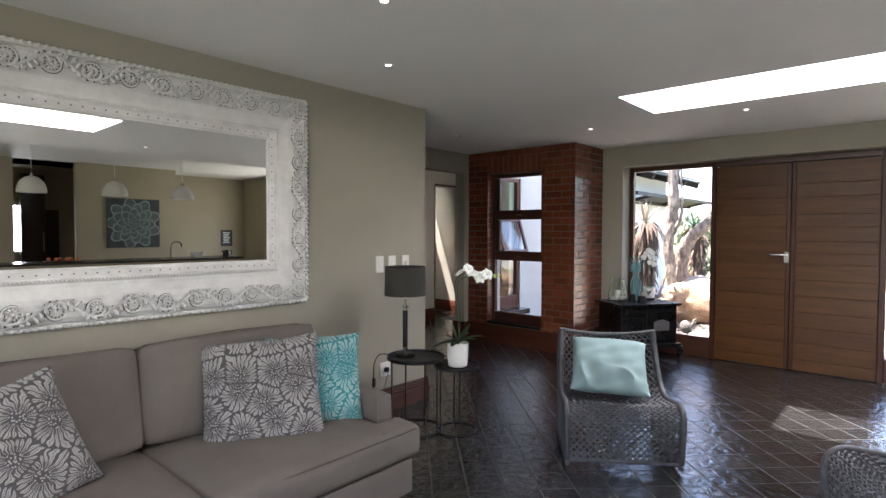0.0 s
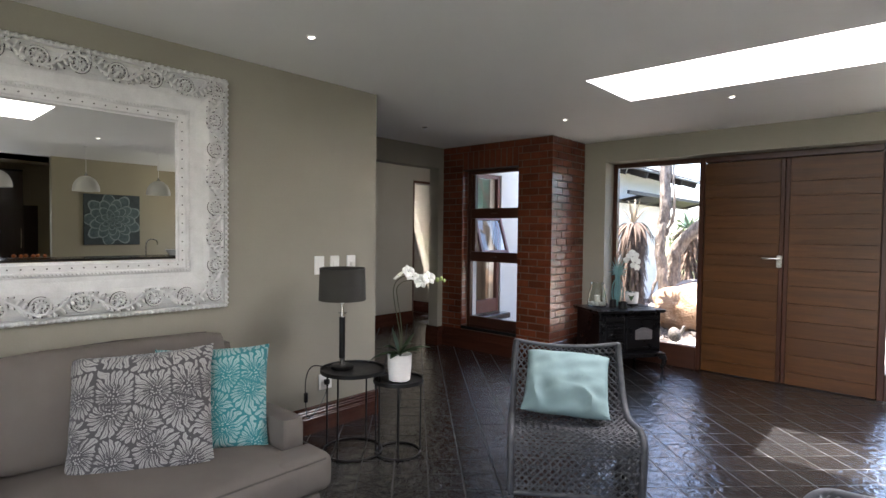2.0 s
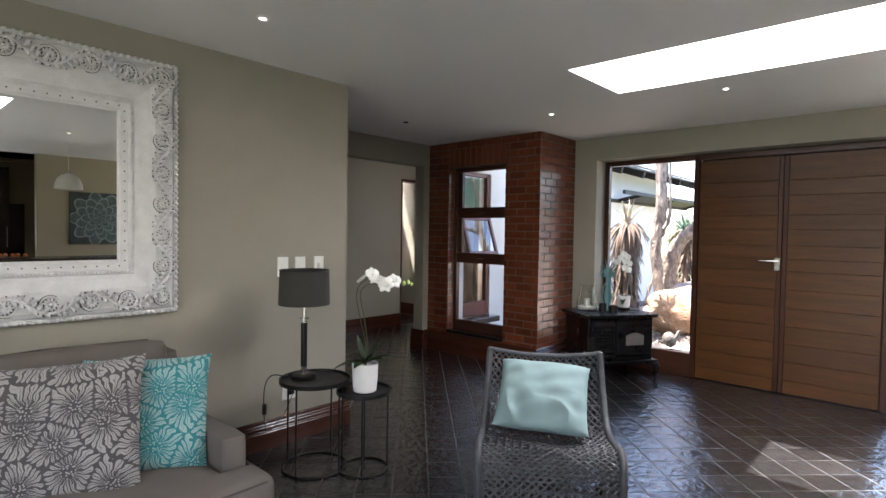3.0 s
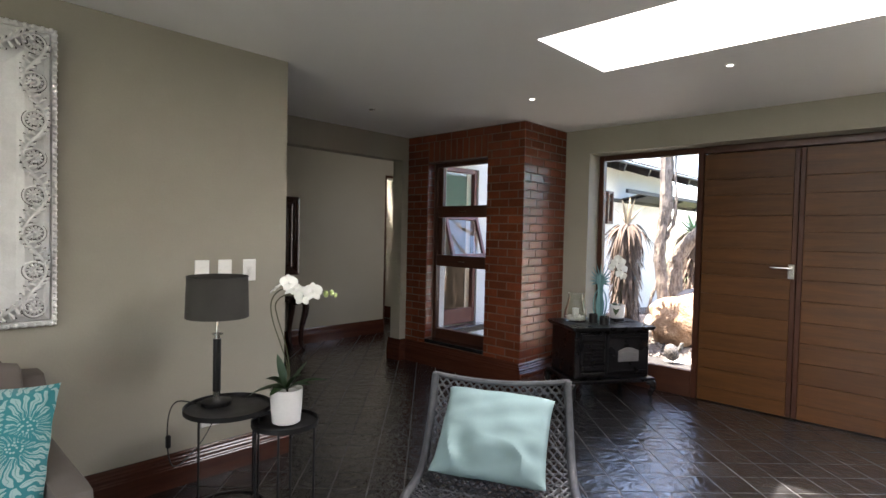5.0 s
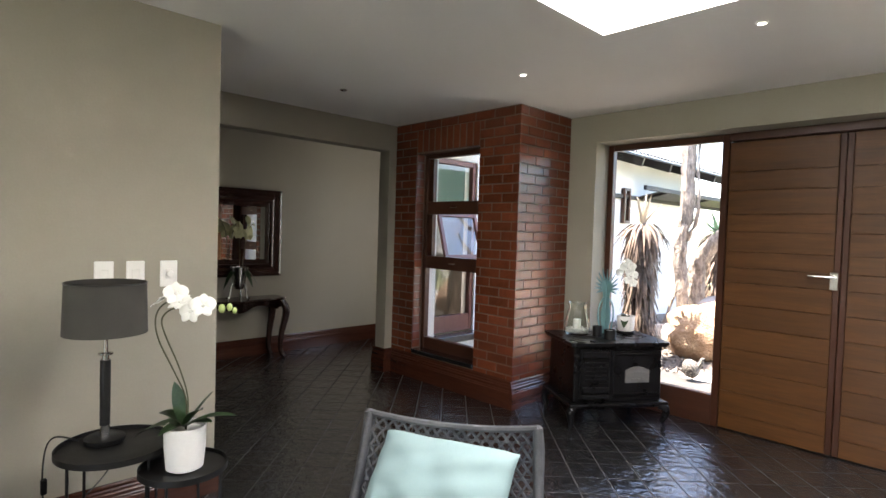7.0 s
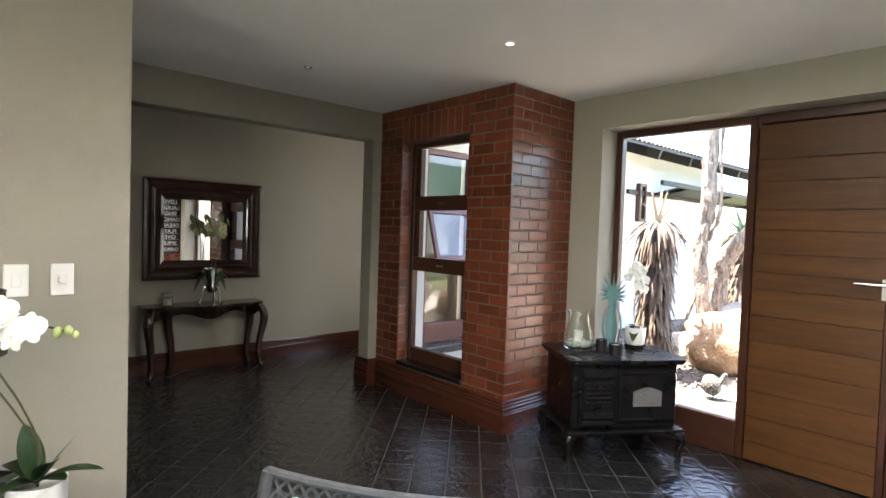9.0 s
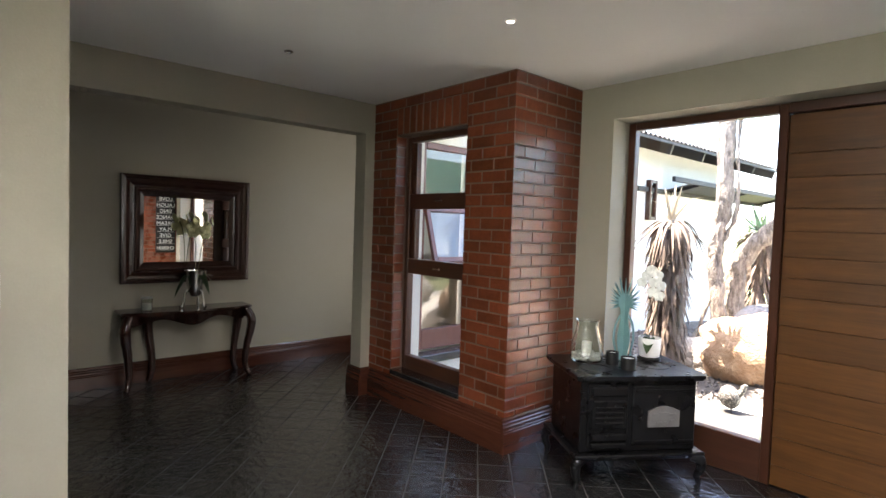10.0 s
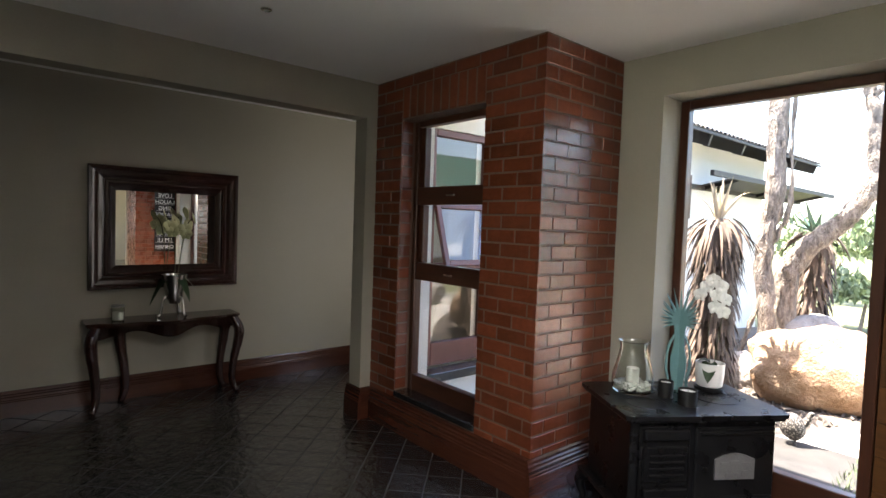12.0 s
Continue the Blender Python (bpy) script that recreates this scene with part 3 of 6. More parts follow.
def cushion_mesh(w, h, t, seed=1, crease=0.0, n=26, sag=0.0):
    """A soft square cushion that stands in the x-z plane, its corners drawn out."""
    rnd = random.Random(seed)
    ph = [rnd.uniform(0, 6.28) for _ in range(4)]
    bm = bmesh.new()
    for side in (1, -1):
        def f(u, v):
            a, b = u * 2 - 1, v * 2 - 1
            fill = max(0.0, (1 - a ** 4) * (1 - b ** 4)) ** 0.5
            edge = 1 - 0.055 * (1 - abs(a) ** 3) * abs(b) ** 2 - 0.0
            edge2 = 1 - 0.055 * (1 - abs(b) ** 3) * abs(a) ** 2
            wr = 0.004 * math.sin(9 * a + ph[0] + 3 * b) * fill + 0.003 * math.sin(14 * b + ph[1] - 5 * a)
            wr += 0.009 * noise.noise(Vector((a * 2.2 + seed, b * 2.2, side))) * fill + crease * 0.02 * abs(math.sin(2.6 * a + 1.9 * b + 2.5 * noise.noise(Vector((a * 1.5, b * 1.5, seed))))) * fill * max(0.0, -0.05 - b) * 1.6 * (side < 0)
            return (a * w / 2 * edge2, side * (t / 2 * fill + 0.002) + wr + sag * (b * b), h / 2 + b * h / 2 * edge)
        sheet(f, n, n, bm)
    bmesh.ops.remove_doubles(bm, verts=bm.verts[:], dist=0.0045)
    return bm


def pad(x0, x1, y0, y1, z0, z1, r=0.05, puff=0.02, cuts=8, seed=0):
    """A rounded upholstery block, slightly swollen."""
    bm = box(x0, x1, y0, y1, z0, z1)
    bmesh.ops.subdivide_edges(bm, edges=bm.edges[:], cuts=cuts, use_grid_fill=True)
    c = Vector(((x0 + x1) / 2, (y0 + y1) / 2, (z0 + z1) / 2))
    half = Vector(((x1 - x0) / 2, (y1 - y0) / 2, (z1 - z0) / 2))
    r = min(r, *half)
    for v in bm.verts:
        p = v.co - c
        core = Vector([max(-(half[k] - r), min(half[k] - r, p[k])) for k in range(3)])
        d = p - core
        if d.length > 1e-6:
            p = core + d.normalized() * r if d.length > r * 0.999 or sum(abs(d[k]) > 1e-6 for k in range(3)) > 1 else p
        n = [p[k] / half[k] for k in range(3)]
        for k in range(3):
            o = [n[j] for j in range(3) if j != k]
            if abs(n[k]) > 0.9:
                p[k] += math.copysign(puff * max(0, 1 - o[0] ** 2) * max(0, 1 - o[1] ** 2), n[k])
        p += Vector((0, 0, 1)) * 0.006 * noise.noise(v.co * 3.3 + Vector((seed, 0, 0)))
        v.co = c + p
    return bm


def sofa():
    s = thing("sofa", pose(0, 0, 0), "long taupe linen sofa with loose cushions against the wall", "sofa")
    part("base", pad(-2.62, -1.47, 0.52, 2.84, 0.03, 0.24, 0.02, 0.0), SOFA_CLOTH, s, smooth=True)
    part("back_frame", pad(-2.68, -2.45, 0.5, 2.88, 0.03, 0.85, 0.045, 0.01), SOFA_CLOTH, s, smooth=True)
    for y0, y1 in ((2.76, 2.885), (0.455, 0.58)):
        part("arm", pad(-2.66, -1.695, y0, y1, 0.03, 0.558, 0.016, 0.004, 10), SOFA_CLOTH, s, smooth=True)
    for k, (y0, y1) in enumerate(((1.67, 2.76), (0.58, 1.67))):
        # seat cushion with a lip that wraps round the front of the arm
        lip0, lip1 = (y0 + 0.004, 2.915) if k == 0 else (0.425, y1 - 0.004)
        seat = pad(-2.5, -1.46, y0 + 0.004, y1 - 0.004, 0.235, 0.425, 0.05, 0.012, 12, seed=k)
        join(seat, pad(-1.685, -1.465, *((2.6, lip1) if k == 0 else (lip0, 0.74)), 0.236, 0.424, 0.05, 0.004, seed=k + 5))
        part("seat_cushion", seat, SOFA_CLOTH, s, smooth=True)
        part("piping", tube([(-1.475, lip0 + 0.03, 0.40), (-1.462, (lip0 + lip1) / 2, 0.405), (-1.475, lip1 - 0.05, 0.40), (-1.53, lip1 - 0.008, 0.40), (-1.75, lip1 - 0.006, 0.40)], 0.005, 6), PIPING, s, "darker piped seam")
    for k, (y0, y1) in enumerate(((1.675, 2.76), (0.6, 1.665))):
        b = pad(-0.11, 0.11, y0, y1, 0.0, 0.525, 0.04, 0.02, 12, seed=k + 9)
        for v in b.verts:
            v.co.z += 0.018 * noise.noise(Vector((v.co.y * 2.0, v.co.z * 2, k)))
            v.co.x += 0.012 * noise.noise(Vector((v.co.y * 4, v.co.z * 4, k + 3)))
        bc = part("back_cushion", b, SOFA_CLOTH, s, smooth=True)
        bc.matrix_basis = pose(-2.33, 0, 0.41, 0, -12, 0)
        part("piping", tube([(0.0, y0 + 0.02, 0.05), (0.0, y0 + 0.012, 0.45), (0.0, y0 + 0.06, 0.528), (0.0, (y0 + y1) / 2, 0.542), (0.0, y1 - 0.06, 0.528), (0.0, y1 - 0.012, 0.45), (0.0, y1 - 0.02, 0.05)], 0.004, 6), PIPING, bc)
    return s


sofa()
for nm, mat, m, w, h, label in (
        ("scatter_cushion", GREY_FLORAL, pose(-1.95, 2.175, 0.37, -23, -4, 58), 0.65, 0.605, "grey cushion with white flower print leaning on the sofa"),
        ("scatter_cushion", TURQUOISE_FLORAL, pose(-1.955, 2.505, 0.385, -18, -1, 57), 0.57, 0.55, "turquoise cushion with white flower print on the sofa"),
        ("scatter_cushion", GREY_FLORAL, pose(-1.96, 1.14, 0.39, -22, -14, 98), 0.56, 0.55, "grey cushion with white flower print propped in the sofa corner")):
    c = tagged(new(nm, finish(nm, cushion_mesh(w, h, 0.17, int(w * 100)), mat, True)), label, "cushion", "cushions on the sofa")
    c.matrix_world = m


def carved_mirror():
    """White carved frame: the profile runs round, with a beaded rim, rosettes and leaf scrolls on the broad band."""
    y0, y1, z0, z1 = 0.56, 2.955, 1.03, 2.505
    t = thing("wall_mirror", pose(WALL_X, (y0 + y1) / 2, (z0 + z1) / 2, 90, 0, 90), "large mirror in a carved distressed white frame", "mirror")
    hw, hh = (y1 - y0) / 2, (z1 - z0) / 2
    prof = [(0.0, 0.002), (0.0, 0.03), (0.008, 0.042), (0.022, 0.042), (0.028, 0.03), (0.036, 0.05), (0.06, 0.062), (0.135, 0.062), (0.155, 0.05), (0.165, 0.044), (0.215, 0.032), (0.24, 0.03),
            (0.248, 0.038), (0.262, 0.038), (0.27, 0.03), (0.306, 0.028), (0.312, 0.02), (0.322, 0.018), (0.322, 0.002)]
    bm = bmesh.new()
    rings = []
    for d, z in prof:
        rings.append([bm.verts.new((sx * (hw - d), sy * (hh - d), z)) for sx, sy in ((-1, -1), (1, -1), (1, 1), (-1, 1))])
    for a, b in zip(rings, rings[1:]):
        for k in range(4):
            bm.faces.new((a[k], a[(k + 1) % 4], b[(k + 1) % 4], b[k]))
    part("frame", bm, CARVED_WHITE, t)
    part("mirror_glass", box(-hw + 0.318, hw - 0.318, -hh + 0.318, hh - 0.318, 0.004, 0.014), MIRROR, t, "clear silvered glass")
    # beads along the rim and along the inner band
    beads = bmesh.new()
    for off, r, step, z in ((0.01, 0.012, 0.034, 0.042), (0.255, 0.0065, 0.018, 0.039)):
        for horizontal in (True, False):
            length = (hw if horizontal else hh) - off
            n = int(2 * length / step)
            for k in range(n):
                s = -length + (k + 0.5) * 2 * length / n
                for sg in (-1, 1):
                    p = (s, sg * (hh - off), z) if horizontal else (sg * (hw - off), s, z)
                    lathe([(r * 0.3, r * 0.9), (r * 0.9, r * 0.35), (r, -0.3 * r)], 6, beads, p)
    part("beading", beads, CARVED_WHITE, t, "rows of small carved beads", kind="stuff")
    nail = bmesh.new()
    for horizontal in (True, False):
        length = (hw if horizontal else hh) - 0.288
        n = int(2 * length / 0.055)
        for k in range(n):
            s = -length + (k + 0.5) * 2 * length / n
            for sg in (-1, 1):
                p = (s, sg * (hh - 0.288), 0.0295) if horizontal else (sg * (hw - 0.288), s, 0.0295)
                lathe([(0.0045, -0.002), (0.0045, 0.0015), (0.001, 0.002)], 6, nail, p)
    part("drilled_dots", nail, CARVED_GREY, t, "row of small dark dots", kind="stuff")
    # rosette and scroll meshes, shared by all repeats
    ro = bmesh.new()
    for k in range(12):
        a = k * math.tau / 12
        tube([(0.012 * math.cos(a), 0.012 * math.sin(a), 0.008), (0.022 * math.cos(a), 0.022 * math.sin(a), 0.014), (0.034 * math.cos(a), 0.034 * math.sin(a), 0.006)], [0.004, 0.0065, 0.004], 6, ro)
    lathe([(0.001, 0.018), (0.008, 0.014), (0.012, 0.006), (0.012, 0.0)], 12, ro)
    tube([(0.043 * math.cos(k * math.tau / 28), 0.043 * math.sin(k * math.tau / 28), 0.006) for k in range(28)], 0.0055, 6, ro, True)
    ro_me = finish("rosette", ro, CARVED_WHITE, True)
    # dark grey strips between the petals and round the ring
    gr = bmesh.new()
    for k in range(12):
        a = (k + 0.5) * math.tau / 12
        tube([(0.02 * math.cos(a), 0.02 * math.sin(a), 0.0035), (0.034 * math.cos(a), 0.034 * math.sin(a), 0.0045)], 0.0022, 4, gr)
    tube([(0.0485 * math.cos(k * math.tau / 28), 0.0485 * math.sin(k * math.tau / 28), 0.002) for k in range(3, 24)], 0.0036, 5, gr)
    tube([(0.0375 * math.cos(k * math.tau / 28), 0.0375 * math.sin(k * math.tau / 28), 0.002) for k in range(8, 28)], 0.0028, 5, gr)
    gr_me = finish("dark_groove", gr, CARVED_GREY)
    # a vine that winds from one rosette to the next, with curled leaves on both sides
    sc = bmesh.new()
    scg = bmesh.new()
    wave = [Vector((0.18 * u, 0.047 * math.cos(math.pi * u), 0.004 + 0.004 * math.sin(math.pi * u))) for u in [k / 14 for k in range(15)]]
    tube(wave, [0.006 + 0.0035 * math.sin(math.pi * k / 14) for k in range(15)], 6, sc)
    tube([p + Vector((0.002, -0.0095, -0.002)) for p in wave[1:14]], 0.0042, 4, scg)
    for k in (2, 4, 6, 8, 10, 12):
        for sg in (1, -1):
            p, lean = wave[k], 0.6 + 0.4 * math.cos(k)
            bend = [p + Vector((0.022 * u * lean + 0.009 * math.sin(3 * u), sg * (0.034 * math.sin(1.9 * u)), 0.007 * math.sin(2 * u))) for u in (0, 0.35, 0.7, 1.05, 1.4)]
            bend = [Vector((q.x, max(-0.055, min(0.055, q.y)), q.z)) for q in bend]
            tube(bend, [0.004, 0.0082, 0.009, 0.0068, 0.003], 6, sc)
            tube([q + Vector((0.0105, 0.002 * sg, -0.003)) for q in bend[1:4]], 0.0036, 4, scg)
    sc_me, scg_me = finish("leaf_scroll", sc, CARVED_WHITE, True), finish("dark_groove", scg, CARVED_GREY)
    band = 0.098
    spots = []
    for horizontal in (True, False):
        length = (hw if horizontal else hh) - band
        n = round(2 * length / 0.18)
        for k in range(n + (1 if horizontal else 0)):
            s = -length + k * 2 * length / n
            for sg in (-1, 1):
                if horizontal:
                    spots.append((s, sg * (hh - band), 0 if sg < 0 else 180, 2 * length / n, k < n, k))
                else:
                    spots.append((sg * (hw - band), s, 90 if sg > 0 else -90, 2 * length / n, True, k))
    # all dark grey lines beside rosettes and vines, in one mesh
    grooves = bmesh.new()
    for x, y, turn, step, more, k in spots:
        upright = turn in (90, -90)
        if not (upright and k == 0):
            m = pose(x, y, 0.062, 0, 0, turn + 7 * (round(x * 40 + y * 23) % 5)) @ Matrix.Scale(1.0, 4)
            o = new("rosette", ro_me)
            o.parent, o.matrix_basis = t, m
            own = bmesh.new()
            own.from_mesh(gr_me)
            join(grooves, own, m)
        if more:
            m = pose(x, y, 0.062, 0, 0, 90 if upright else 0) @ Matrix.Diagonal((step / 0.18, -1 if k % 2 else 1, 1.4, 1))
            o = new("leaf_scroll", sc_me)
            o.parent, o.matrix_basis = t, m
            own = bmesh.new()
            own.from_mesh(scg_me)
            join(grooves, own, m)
    part("dark_grooves", grooves, CARVED_GREY, t, "dark lines round the carving", kind="stuff")
    return t


carved_mirror()

# light switches in a row, and a plug socket near the skirting


def switch():
    t = thing("light_switch", pose(WALL_X, 0, 0, 0, 0, 90), "white rectangular wall light switch", "light switch", "switches on the wall")
    part("plate", box(-0.043, 0.043, -0.011, 0, -0.07, 0.07, 0.004), WHITE_PLASTIC, t)
    part("rocker", box(-0.018, 0.018, -0.016, -0.0112, -0.028, 0.028, 0.003), WHITE_PLASTIC, t)
    return t


sw = switch()
sw.matrix_world = pose(WALL_X, 3.69, 1.272, 0, 0, 90)
for y in (3.832, 3.993):
    sw2 = copy_thing(sw, pose(WALL_X, y, 1.272, 0, 0, 90))
part("dimmer_knob", lathe([(0.019, 0), (0.018, 0.012), (0.015, 0.016), (0.002, 0.017)], 20), WHITE_PLASTIC, sw2, smooth=True).matrix_basis = pose(0, -0.0161, 0, 90)
so = thing("plug_socket", pose(WALL_X, 3.75, 0.37, 0, 0, 90), "white wall socket with a black plug", "socket")
part("plate", box(-0.06, 0.06, -0.011, 0, -0.06, 0.06, 0.004), WHITE_PLASTIC, so)
part("plug", box(-0.02, 0.02, -0.045, -0.0115, -0.02, 0.02, 0.006), BLACK_METAL, so)


def side_table(x, y, r, h, turn):
    t = thing("side_table", pose(x, y, 0, 0, 0, turn), "small round black metal tray table", "side table", "nest of tray tables")
    part("tray", lathe([(r - 0.006, h - 0.004), (r, h - 0.004), (r, h + 0.022), (r - 0.004, h + 0.022), (r - 0.006, h + 0.006), (r * 0.5, h + 0.004), (0.002, h + 0.004)], 48, cap=False), BLACK_METAL, t, smooth=True)
    part("tray_underside", lathe([(0.002, h - 0.004), (r - 0.004, h - 0.004), (r - 0.004, h)], 48), BLACK_METAL, t)
    for k in range(4):
        a = math.tau * k / 4 + 0.4
        part("leg", tube([((r - 0.02) * math.cos(a), (r - 0.02) * math.sin(a), 0), ((r - 0.02) * math.cos(a), (r - 0.02) * math.sin(a), h - 0.003)], 0.006, 8), BLACK_METAL, t)
    part("floor_ring", tube([((r - 0.02) * math.cos(k * math.tau / 40), (r - 0.02) * math.sin(k * math.tau / 40), 0.007) for k in range(40)], 0.006, 6, closed=True), BLACK_METAL, t)
    return t


side_table(-2.236, 3.64, 0.225, 0.56, 0)
side_table(-1.985, 3.84, 0.175, 0.498, 25)


def table_lamp(x, y, z):
    t = thing("table_lamp", pose(x, y, z), "table lamp with a charcoal drum shade on a tray table", "lamp")
    part("foot", lathe([(0.078, 0), (0.08, 0.004), (0.08, 0.02), (0.075, 0.024), (0.002, 0.025)], 36), BLACK_METAL, t, smooth=True)
    part("lower_collar", lathe([(0.019, 0.024), (0.019, 0.075)], 20), CHROME, t, "chrome collar")
    part("column", lathe([(0.021, 0.075), (0.021, 0.365)], 20), BLACK_METAL, t, "slim black column")
    part("upper_collar", lathe([(0.014, 0.365), (0.014, 0.385), (0.03, 0.39), (0.03, 0.396), (0.01, 0.4), (0.008, 0.46)], 20), CHROME, t, "chrome neck")
    h0, h1, r0, r1 = 0.485, 0.712, 0.165, 0.158
    part("shade", lathe([(r0, h0), (r1, h1), (r1 - 0.003, h1), (r0 - 0.003, h0), (r0, h0)], 48, cap=False), LAMP_CLOTH, t, "charcoal cloth drum shade", True)
    part("shade_ring", tube([(0.159 * math.cos(k * math.tau / 40), 0.159 * math.sin(k * math.tau / 40), h1 - 0.004) for k in range(40)], 0.003, 5, closed=True), BLACK_METAL, t)
    part("bulb", lathe([(0.012, 0.46), (0.014, 0.49), (0.03, 0.53), (0.03, 0.55), (0.012, 0.575)], 16), WHITE_CERAMIC, t, smooth=True)
    return t


table_lamp(-2.335, 3.62, 0.5645)
cord = tube(smooth_path([(-2.38, 3.53, 0.575), (-2.44, 3.45, 0.59), (-2.48, 3.42, 0.5), (-2.48, 3.42, 0.3), (-2.52, 3.48, 0.2), (-2.6, 3.64, 0.26), (-2.674, 3.75, 0.35)]), 0.0035, 6)
box(-2.492, -2.468, 3.408, 3.432, 0.33, 0.4, 0.005, cord)
tagged(new("lamp_cord", finish("lamp_cord", cord, BLACK_METAL, True)), "black lamp cord with an inline switch hanging by a table", "cable")


def petal_set(bm, c, size, tilt, turn):
    """One orchid flower: five broad petals and a small lip."""
    m = Matrix.Translation(c) @ pose(0, 0, 0, tilt, 0, turn)
    for k in range(5):
        a = 90 + 72 * k
        wide = 0.62 if k in (1, 4) else 0.38
        own = sheet(lambda u, v: (size * (0.06 + u * 0.95), size * wide * (v - 0.5) * 2 * math.sin(math.pi * (0.12 + 0.83 * u)) ** 0.7, size * 0.18 * math.sin(u * 2.4) - size * 0.25 * (v - 0.5) ** 2), 6, 4)
        join(bm, own, m @ pose(0, 0, 0, 0, 0, a))
    own = lathe([(size * 0.05, 0), (size * 0.16, size * 0.1), (size * 0.1, size * 0.28)], 8)
    join(bm, own, m)
    return bm


def leaf(bm, base, way, length, width, droop, n=9):
    base, way = Vector(base), Vector(way).normalized()
    side = way.cross(Vector((0, 0, 1))).normalized()

    def f(u, v):
        s = (v - 0.5) * 2
        w = width * math.sin(math.pi * min(1, 0.12 + 0.88 * u)) ** 0.75 * s
        p = base + way * (length * u) + side * w - Vector((0, 0, droop * u * u * length))
        p.z += abs(s) * width * 0.35 * (1 - u)
        return p
    a = sheet(f, n, 4)
    r = bmesh.ops.solidify(a, geom=a.faces[:], thickness=0.002)
    return join(bm, a)


def orchid(name, m, label, pot_r, pot_h, stems, flowers, leaves, size=0.042):
    t = thing(name, m, label, "plant")
    part("pot", lathe([(pot_r * 0.72, 0), (pot_r * 0.88, 0.008), (pot_r * 0.97, pot_h * 0.5), (pot_r, pot_h), (pot_r - 0.006, pot_h), (pot_r * 0.9, pot_h * 0.55), (pot_r * 0.85, pot_h - 0.02), (0.002, pot_h - 0.018)], 36), WHITE_CERAMIC, t, "white ceramic pot", True)
    for p in stems:
        part("stem", tube(smooth_path(p), 0.0032, 6), STEM, t, smooth=True)
    for base, way, l, w, d in leaves:
        part("leaf", leaf(bmesh.new(), base, way, l, w, d), LEAF, t, smooth=True)
    for k, (c, tilt, turn) in enumerate(flowers):
        part("flower", petal_set(bmesh.new(), c, size, tilt, turn), ORCHID_WHITE, t, "white orchid flower", True)
    return t


H = 0.185
po = orchid("potted_orchid", pose(-1.975, 3.84, 0.504), "white orchid in a white pot on a tray table", 0.084, H,
       [[(0, 0, H - 0.02), (0.008, -0.002, 0.3), (0.04, -0.06, 0.43), (0.08, -0.13, 0.57), (0.095, -0.15, 0.66), (0.125, -0.135, 0.72), (0.19, -0.095, 0.75), (0.28, -0.04, 0.745), (0.345, 0.03, 0.725)],
        [(0.01, 0, H - 0.02), (0.016, 0.004, 0.3), (0.05, -0.045, 0.45), (0.085, -0.105, 0.58), (0.105, -0.13, 0.66), (0.15, -0.11, 0.705), (0.21, -0.08, 0.715)]],
       [((0.135, -0.14, 0.742), 40, 330), ((0.185, -0.105, 0.77), 62, 75), ((0.225, -0.1, 0.738), 30, 20), ((0.275, -0.08, 0.712), 80, 38), ((0.315, -0.05, 0.735), 66, 62)],
       [((0, 0, H - 0.01), (-0.85, -0.75, 0.3), 0.24, 0.05, 0.5), ((0, 0, H - 0.01), (0.25, 0.6, 1.0), 0.2, 0.034, 0.1), ((0, 0, H - 0.01), (-0.3, -0.2, 1.2), 0.2, 0.045, 0.0), ((0, 0, H - 0.01), (0.7, 0.3, 0.5), 0.18, 0.034, 0.3), ((0, 0, H - 0.01), (0.2, -0.7, 0.4), 0.14, 0.03, 0.5), ((0, 0, H - 0.01), (0.5, 0.6, 0.9), 0.14, 0.006, 0.1), ((0, 0, H - 0.01), (0.75, 0.85, 0.75), 0.26, 0.03, 0.35), ((0, 0, H - 0.01), (-0.45, -0.5, 0.9), 0.19, 0.042, 0.5), ((0, 0, H - 0.01), (0.5, 0.25, 1.1), 0.2, 0.038, 0.45)], 0.046)

for c, r in (((0.335, 0.012, 0.722), 0.013), ((0.35, 0.035, 0.728), 0.011), ((0.362, 0.05, 0.716), 0.009)):
    bd = bmesh.new()
    bmesh.ops.create_uvsphere(bd, u_segments=10, v_segments=8, radius=r, matrix=Matrix.Translation(c) @ Matrix.Diagonal((1, 1, 1.35, 1)))
    part("bud", bd, BUD_GREEN, po, "closed pale green bud", True)


# woven chair: a bent shell of crossed strands between two thick side rails
SHELL = smooth_path([(0.0, 0, 0.8), (0.035, 0, 0.67), (0.09, 0, 0.54), (0.17, 0, 0.43), (0.29, 0, 0.385), (0.45, 0, 0.4), (0.58, 0, 0.415), (0.655, 0, 0.375), (0.675, 0, 0.29), (0.665, 0, 0.17), (0.655, 0, 0.06)], 8)


def shell_at(u):
    s = u * (len(SHELL) - 1)
    k = min(int(s), len(SHELL) - 2)
    return SHELL[k].lerp(SHELL[k + 1], s - k)


def half_width(u):
    return 0.336 + 0.016 * math.sin(u * math.pi) + 0.022 * u


